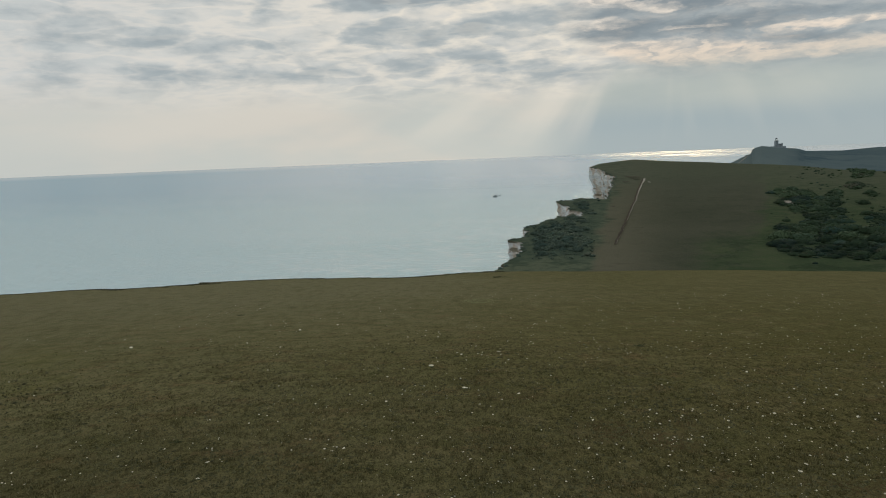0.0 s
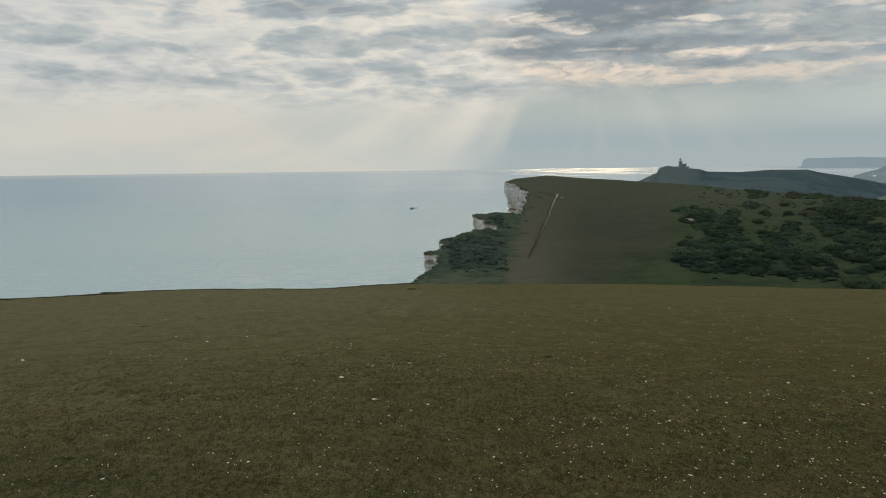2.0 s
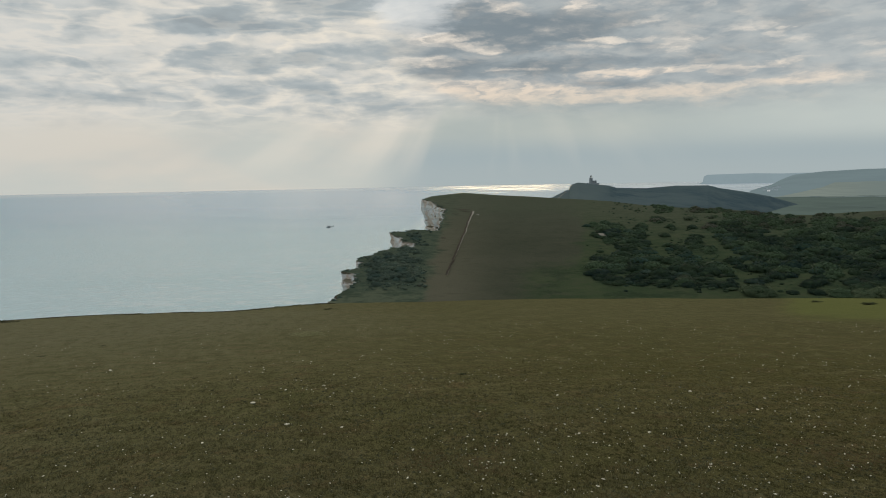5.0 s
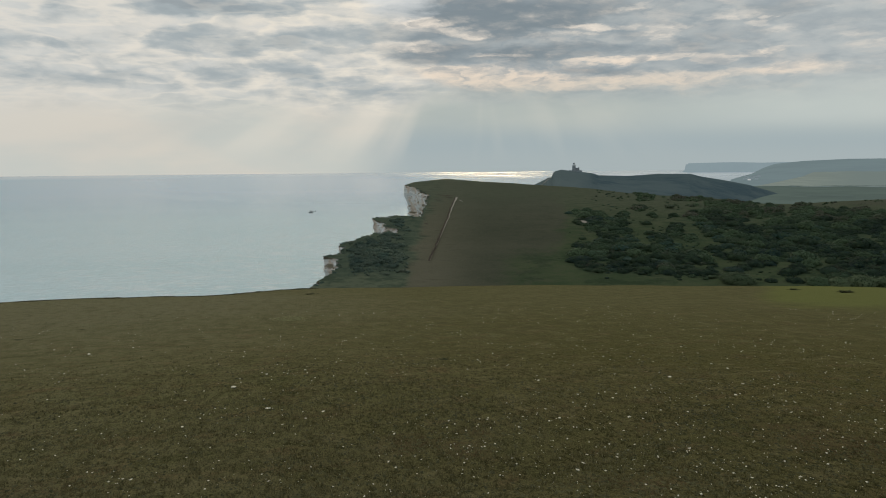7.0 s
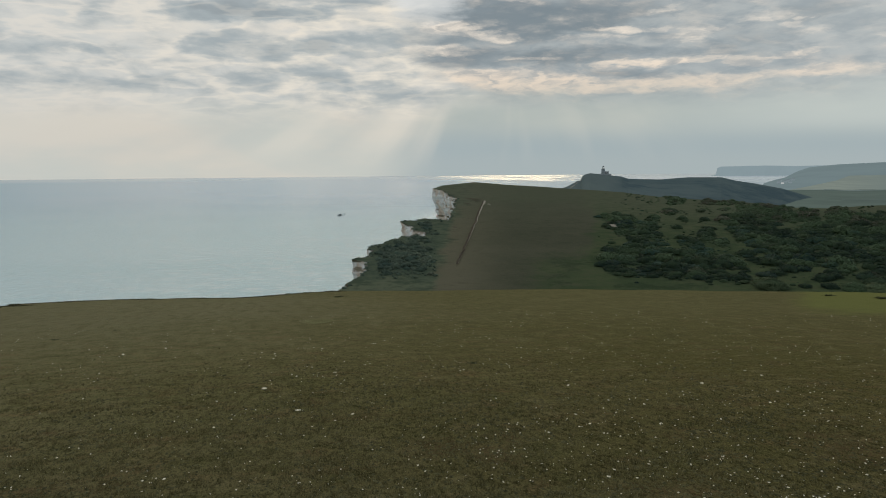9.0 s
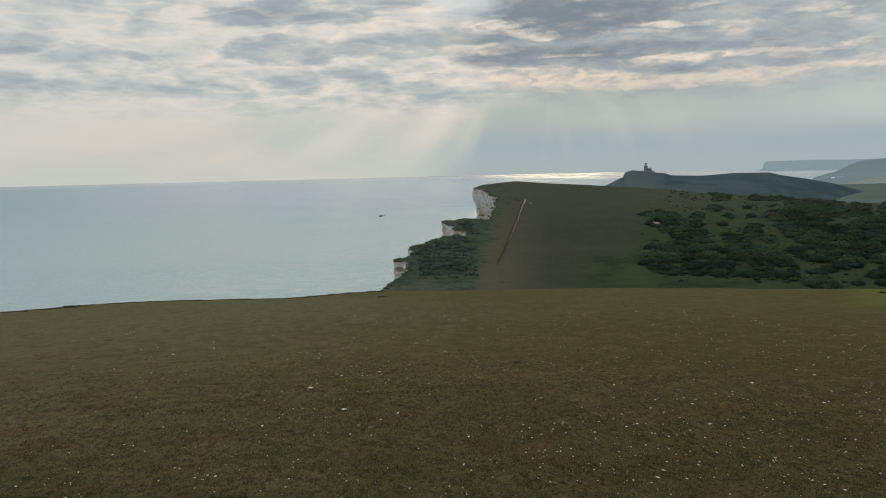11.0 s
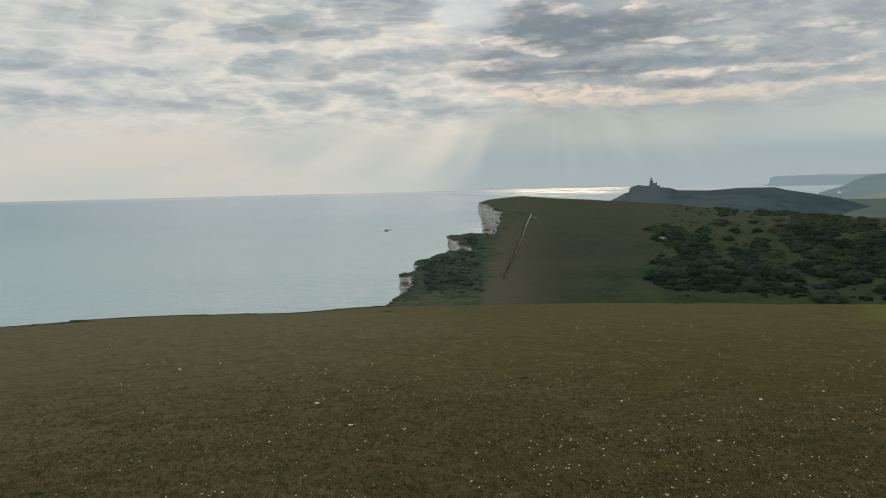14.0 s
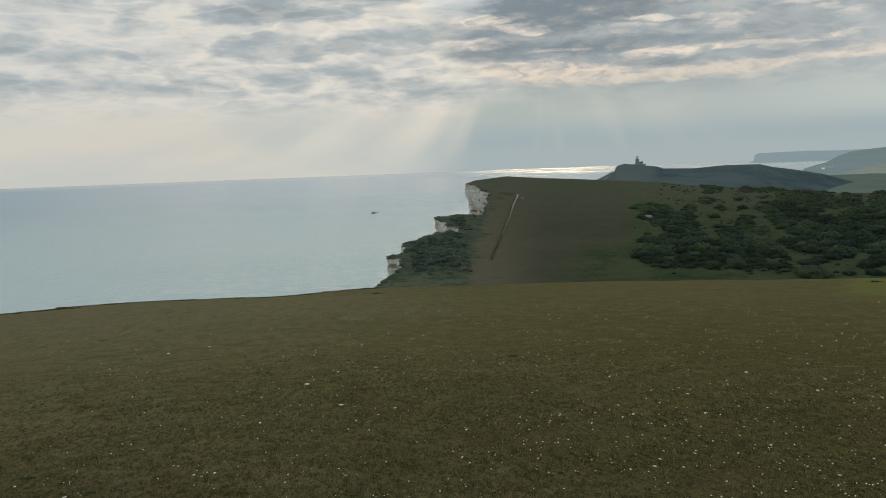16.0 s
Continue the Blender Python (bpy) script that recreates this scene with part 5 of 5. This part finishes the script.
for i, (x, y, s, d) in enumerate(lone + near_spots):
    k = rng.choice((0, 1, 3, 4, 6, 0, 3, 5))
    if i == 0:
        k = 2
    elif 7 <= i < 11:
        k = 2 if i % 2 else 5
    if x < 0.25 * y:
        k = 7 + rng.randrange(3)
    z = land(_m.degrees(_m.atan2(x, y)), d) - 0.15 * s
    m = pose(x, y, z, 0, 0, rng.uniform(0, 360)) @ Matrix.Diagonal((s, s, s * rng.uniform(0.70, 1.0), 1))
    ob = copy_thing(kinds[k], m)
    ob.matrix_basis = m
    tone, hue = colouring(x, y, rng)
    # front row kept pale: light on the crowns put into their tone
    for c in ob.children:
        c.color = (0.40 if i == 0 else 0.72 + 0.2 * tone if 6 <= i < 11 else tone, 0.5 if i < 11 else hue, 0, 1)
    tagged(ob, "pale grey-green hawthorn bush on the slope" if k in (2, 5) else "low blue-green bush on the undercliff" if k > 6 else "dark green gorse and bramble bush on the slope", "bush", "bushes on the slope")
for ob in kinds:
    for c in list(ob.children):
        bpy.data.objects.remove(c)
    bpy.data.objects.remove(ob)

# the rest of the scrub, too many to count
small = [bush_arrays(60 + i, 520, 0.5 + 0.05 * i) for i in range(6)]
tiny = [bush_arrays(80 + i, 80) for i in range(4)]


class Thicket:
    """Many bushes gathered into one mesh of leaves and one of shaded hearts."""

    def __init__(self):
        self.v, self.f, self.n, self.t, self.hv, self.hf = [], [], [], [], [], []

    def add(self, kind, x, y, z, s, sz):
        v, f, nn, cvs, cfs = kind
        t = rng.uniform(0, 6.283)
        ct, st = _m.cos(t), _m.sin(t)
        tone, hue = colouring(x, y, rng)
        b, h = len(self.v), len(self.hv)
        self.v += [(x + s * (ct * p[0] - st * p[1]), y + s * (st * p[0] + ct * p[1]), z + sz * p[2]) for p in v]
        self.n += [(ct * p[0] - st * p[1], st * p[0] + ct * p[1], p[2]) for p in nn]
        self.f += [tuple(b + i for i in q) for q in f]
        self.t += [tone, hue, 0.0, 1.0] * len(v)
        self.hv += [(x + s * (ct * p[0] - st * p[1]), y + s * (st * p[0] + ct * p[1]), z + sz * p[2]) for p in cvs]
        self.hf += [tuple(h + i for i in q) for q in cfs]

    def finish(self, name, label, heart, leaf):
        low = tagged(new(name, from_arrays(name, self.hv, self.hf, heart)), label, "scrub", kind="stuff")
        me = leafy("scrub_leaves", self.v, self.f, self.n, leaf)
        me.color_attributes.new("tone", "FLOAT_COLOR", "POINT").data.foreach_set("color", self.t)
        leaves = new("scrub_leaves", me)
        leaves.color = (0, 0, 0, 1)
        leaves.parent = low
        tagged(leaves, kind="stuff")


seaward, inland_scrub = Thicket(), Thicket()
for x, y, s, d in rest + tufts:
    z = land(_m.degrees(_m.atan2(x, y)), d) - 0.15 * s
    group = seaward if x < 0.25 * y else inland_scrub
    group.add(small[rng.randrange(6)] if s > 0.6 else tiny[rng.randrange(4)], x, y, z, s, s * rng.uniform(0.65, 1.0))
for p in far_edge:
    if rng.random() < 0.4 or p.length > 436:
        continue
    q = p * (1 + 0.002 * rng.random())
    x, y, s = q.x + 0.4, q.y + 0.3, rng.uniform(0.18, 0.5)
    seaward.add(tiny[rng.randrange(4)], x, y, land(_m.degrees(_m.atan2(x, y)), _m.hypot(x, y)) - 0.1, s * 1.5, s * 0.8)
seaward.finish("undercliff_scrub", "low blue-green scrub on the undercliff and along the rim", CORE_SEA, LEAF_SEA)
inland_scrub.finish("scrub", "dense dark green scrub covering the hillside", CORE, LEAF)

# ---- turf underfoot ----
def turf_z(x, y):
    dd, aa = _m.hypot(x, y), _m.degrees(_m.atan2(x, y))
    return land(aa, dd) + noise.noise((x * 0.16, y * 0.16, 0)) * 0.10 * min(1, dd / 8) + noise.noise((x * 0.8, y * 0.8, 3)) * 0.035


def turf_point(a, e):
    """Where the turf is met when looking e degrees up along the bearing a."""
    d = EYE / (_m.tan(radians(-e)) - near_slope(a))
    for _ in range(12):
        p = polar(a, d)
        d *= 1 + 0.6 * ((turf_z(p.x, p.y) - EYE) / (d * _m.tan(radians(e))) - 1) * 0.6
    return Vector((p.x, p.y, turf_z(p.x, p.y)))


def stone_mesh(seed):
    r = random.Random(seed)
    bm = bmesh.new()
    bmesh.ops.create_icosphere(bm, subdivisions=1, radius=1.0)
    for v in bm.verts:
        v.co *= 1 + r.uniform(-0.25, 0.2)
        v.co.z *= 0.42
    return mesh_of(bm, "stone", STONE if seed % 3 else FLINT)


stones = [stone_mesh(i) for i in range(6)]
# the ones that stand out: bearing, height, half length
BIG = [
    (32.08, -15.44, 0.028), (23.90, -18.99, 0.018), (20.72, -19.80, 0.015), (29.28, -18.59, 0.019), (30.36, -18.61, 0.014), (25.51, -22.65, 0.014), (40.48, -20.37, 0.016), (33.85, -20.39, 0.016),
    (34.86, -19.47, 0.013), (38.40, -21.79, 0.016), (27.98, -17.28, 0.018), (28.19, -16.95, 0.016), (22.13, -16.26, 0.018), (25.27, -17.18, 0.016), (36.18, -14.44, 0.020), (37.29, -15.45, 0.018),
    (36.86, -16.27, 0.017), (28.53, -21.50, 0.011),
]
BIG_WEST = [
    (-1.90, -16.24, 0.039), (0.66, -17.99, 0.023), (4.94, -18.48, 0.019), (-5.72, -18.72, 0.017), (0.56, -15.46, 0.020), (3.56, -15.31, 0.017), (-5.46, -16.86, 0.014), (3.58, -18.90, 0.014),
    (1.77, -19.22, 0.011), (10.59, -20.37, 0.015), (-11.97, -20.98, 0.010), (-9.94, -21.73, 0.011), (-10.25, -21.98, 0.009), (0.72, -23.19, 0.010), (-10.95, -22.46, 0.009), (10.21, -22.36, 0.011),
    (-3.08, -21.36, 0.010), (-11.97, -12.87, 0.027), (-9.03, -12.70, 0.023), (-24.20, -12.89, 0.032), (-19.80, -21.60, 0.016), (-20.60, -22.60, 0.013),
]
rng = random.Random(23)
placed = [(*turf_point(a, e), 0.82 * s) for a, e, s in BIG + BIG_WEST]
while len(placed) < 180:
    a, d = rng.uniform(-34, 50), 4.2 + 9.5 * rng.random() ** 0.8
    p = polar(a, d)
    placed.append((p.x, p.y, turf_z(p.x, p.y), 0.0038 + 0.0045 * rng.random() ** 2 + 0.0002 * d))
for x, y, z, s in placed:
    ob = new("stone", stones[rng.randrange(6)])
    ob.matrix_world = pose(x, y, z + s * 0.25, rng.uniform(-12, 12), rng.uniform(-12, 12), rng.uniform(0, 360)) @ Matrix.Diagonal((s * rng.uniform(1.0, 1.8), s, s * rng.uniform(0.7, 1.1), 1))
    tagged(ob, "small white chalk stone lying in the turf", "stone", "stones in the turf")

sv, sf = [], []
OCT = [(1, 0, 0), (-0.9, 0.1, 0), (0.1, 0.8, 0), (0, -0.85, 0), (0.1, 0, 0.55), (0, 0, -0.5)]
for i in range(4800):
    a = rng.uniform(-36, 52)
    d = 3.6 * (19 / 3.6) ** (rng.random() ** 1.35)
    p = polar(a, d)
    if noise.noise((p.x * 0.45, p.y * 0.45, 7)) + 0.012 * (a - 5) + rng.uniform(-0.5, 0.5) < 0.05:
        continue
    s = 0.0024 + 0.0090 * rng.random() ** 3 + 0.00025 * d
    z, t = turf_z(p.x, p.y) + 0.3 * s + 0.006, rng.uniform(0, 6.283)
    b = len(sv)
    for x, y, h in OCT:
        x, y = x * rng.uniform(0.7, 1.3), y * rng.uniform(0.6, 1.1)
        sv.append((p.x + s * (x * _m.cos(t) - y * _m.sin(t)), p.y + s * (x * _m.sin(t) + y * _m.cos(t)), z + s * h))
    sf += [(b, b + 2, b + 4), (b + 2, b + 1, b + 4), (b + 1, b + 3, b + 4), (b + 3, b, b + 4), (b + 2, b, b + 5), (b + 1, b + 2, b + 5), (b + 3, b + 1, b + 5), (b, b + 3, b + 5)]
tagged(new("chalk_crumbs", from_arrays("chalk_crumbs", sv, sf, STONE)), "scattered white chalk crumbs in the turf", "stones", kind="stuff")

# low tussocks, a few fingers wide, in clusters
tv, tf, tn = [], [], []
for i in range(60000):
    a, d = rng.uniform(-37, 53), 3.6 * (12 / 3.6) ** rng.random()
    p = polar(a, d)
    n1 = noise.noise((p.x * 0.9, p.y * 0.9, 41)) + 0.7 * noise.noise((p.x * 3.2, p.y * 3.2, 43))
    if n1 + rng.uniform(-0.6, 0.6) < 0.05 or rng.random() < smooth(d, 5, 12):
        continue
    s = (0.006 + 0.013 * rng.random() ** 2) * (0.7 + 0.06 * d)
    h, z, t0 = s * rng.uniform(0.5, 0.95), turf_z(p.x, p.y) - 0.002, rng.uniform(0, 6.283)
    b = len(tv)
    for k in range(5):
        t, r = t0 + 1.2566 * k, s * rng.uniform(0.6, 1.3)
        tv.append((p.x + 1.1 * r * _m.cos(t), p.y + 1.6 * r * _m.sin(t), z))
        tn.append((0.45 * _m.cos(t), 0.45 * _m.sin(t), 0.89))
    tv.append((p.x + rng.uniform(-0.3, 0.3) * s, p.y, z + h))
    tn.append((0, 0, 1))
    tf += [(b + k, b + (k + 1) % 5, b + 5) for k in range(5)]
tussock_me = from_arrays("tussocks", tv, tf, blade_material("tussock_grass", (0.040, 0.040, 0.016), (0.135, 0.124, 0.054), 0.1))
tussock_me.normals_split_custom_set_from_vertices(tn)
tagged(new("tussocks", tussock_me), "low dark olive grass tussocks in the turf", "grass", kind="stuff")

# short grass in tufts
gv, gf = [], []
for i in range(42000):
    a = rng.uniform(-37, 53)
    d = 3.5 * (14 / 3.5) ** rng.random()
    p = polar(a, d)
    if rng.random() < smooth(d, 6, 14):
        continue
    n1 = noise.noise((p.x * 1.6, p.y * 1.6, 12)) + 0.5 * noise.noise((p.x * 5, p.y * 5, 2))
    if n1 + rng.uniform(-1.2, 1.2) < -0.3:
        continue
    z = turf_z(p.x, p.y)
    hgt = (0.008 + 0.016 * rng.random()) * (1 + 0.5 * n1)
    for k in range(3):
        t = rng.uniform(0, 6.283)
        ux, uy = _m.cos(t), _m.sin(t)
        ox, oy = rng.uniform(-0.02, 0.02), rng.uniform(-0.02, 0.02)
        w = 0.0035 + 0.0004 * d
        lean = rng.uniform(-0.9, 0.9) * hgt
        b = len(gv)
        gv += [(p.x + ox - ux * w, p.y + oy - uy * w, z - 0.005), (p.x + ox + ux * w, p.y + oy + uy * w, z - 0.005), (p.x + ox - uy * lean, p.y + oy + ux * lean, z + hgt)]
        gf.append((b, b + 1, b + 2))
tagged(new("grass", from_arrays("grass", gv, gf, BLADE)), "short grazed downland grass in brown and olive tufts", "grass", kind="stuff")


# short dark blades along the cliff edge, added in place of its shade line
gv, gf = [], []
for p in near_edge:
    aa = _m.degrees(_m.atan2(p.x, p.y))
    if not -36 < aa < 4 or p.length > 45:
        continue
    for k in range(110):
        inward = 1 - rng.uniform(0.0, 0.016)
        x, y = p.x * inward + rng.uniform(-0.5, 0.5), p.y * inward + rng.uniform(-0.1, 0.1)
        z, t = turf_z(x, y), rng.uniform(0, 6.283)
        hgt, w = 0.012 + 0.022 * rng.random() ** 2, 0.06
        lean = rng.uniform(-0.10, 0.10)
        b = len(gv)
        gv += [(x - w * _m.cos(t), y - w * _m.sin(t), z - 0.03), (x + w * _m.cos(t), y + w * _m.sin(t), z - 0.03), (x + lean, y + rng.uniform(-0.06, 0.06), z + hgt)]
        gf.append((b, b + 1, b + 2))
tagged(new("edge_shade", from_arrays("edge_shade", gv, gf, blade_material("edge_shade_blades", (0.045, 0.046, 0.022), (0.120, 0.112, 0.056), 0.2))), "dark grass fringe standing in for shade along the cliff edge", "grass", kind="stuff")


def weed(a, e, size, count, seed):
    """A low rosette of dark leaves."""
    r = random.Random(seed)
    c = turf_point(a, e)
    v, f = [], []
    for i in range(count):
        t = r.uniform(0, 6.283)
        l = size * r.uniform(0.5, 1.0)
        ux, uy = _m.cos(t), _m.sin(t)
        h = l * r.uniform(0.05, 0.32)
        w = l * 0.16
        ox, oy = r.gauss(0, size * 0.5), r.gauss(0, size * 0.35)
        b = len(v)
        v += [(ox, oy, 0), (ox + ux * l * 0.5 - uy * w, oy + uy * l * 0.5 + ux * w, h * 0.8), (ox + ux * l, oy + uy * l, h), (ox + ux * l * 0.5 + uy * w, oy + uy * l * 0.5 - ux * w, h * 0.7)]
        f.append((b, b + 1, b + 2, b + 3))
    ob = new("weed", from_arrays("weed", v, f, WEED))
    ob.matrix_world = pose(c.x, c.y, c.z)
    tagged(ob, "dark green weed clump growing in the short turf", "weed", "weeds in the turf")


for i, (a, e, s, c) in enumerate([(14.5, -14.8, 0.06, 80), (-16.3, -11.4, 0.07, 30), (-21.8, -19.9, 0.035, 40), (3.9, -9.5, 0.15, 40), (40.2, -8.5, 0.16, 60), (43.4, -8.45, 0.2, 90), (-12.4, -11.1, 0.05, 30)]):
    weed(a, e, s, c, 70 + i)

# paler, greener grass grown together in a low mat
c = turf_point(2.25, -11.4)
gv, gf = [], []
for i in range(900):
    t, r = rng.uniform(0, 6.283), _m.sqrt(rng.random())
    x, y = c.x + 0.36 * r * _m.cos(t) * rng.uniform(0.7, 1.2), c.y + 0.55 * r * _m.sin(t) * rng.uniform(0.7, 1.2)
    z, u, w = turf_z(x, y) + rng.uniform(0.012, 0.028), rng.uniform(0, 6.283), rng.uniform(0.012, 0.026)
    b = len(gv)
    for k in range(4):
        gv.append((x + w * _m.cos(u + 1.5708 * k) * (1, 0.4)[k % 2], y + w * _m.sin(u + 1.5708 * k) * (1, 0.4)[k % 2], z + rng.uniform(-0.003, 0.003)))
    gf.append((b, b + 1, b + 2, b + 3))
mat_me = from_arrays("grass_patch", gv, gf, blade_material("pale_grass", (0.17, 0.17, 0.075), (0.34, 0.32, 0.15), 0.2))
tagged(new("grass_patch", mat_me), "pale yellow-green patch of grass in the turf", "grass", kind="stuff")
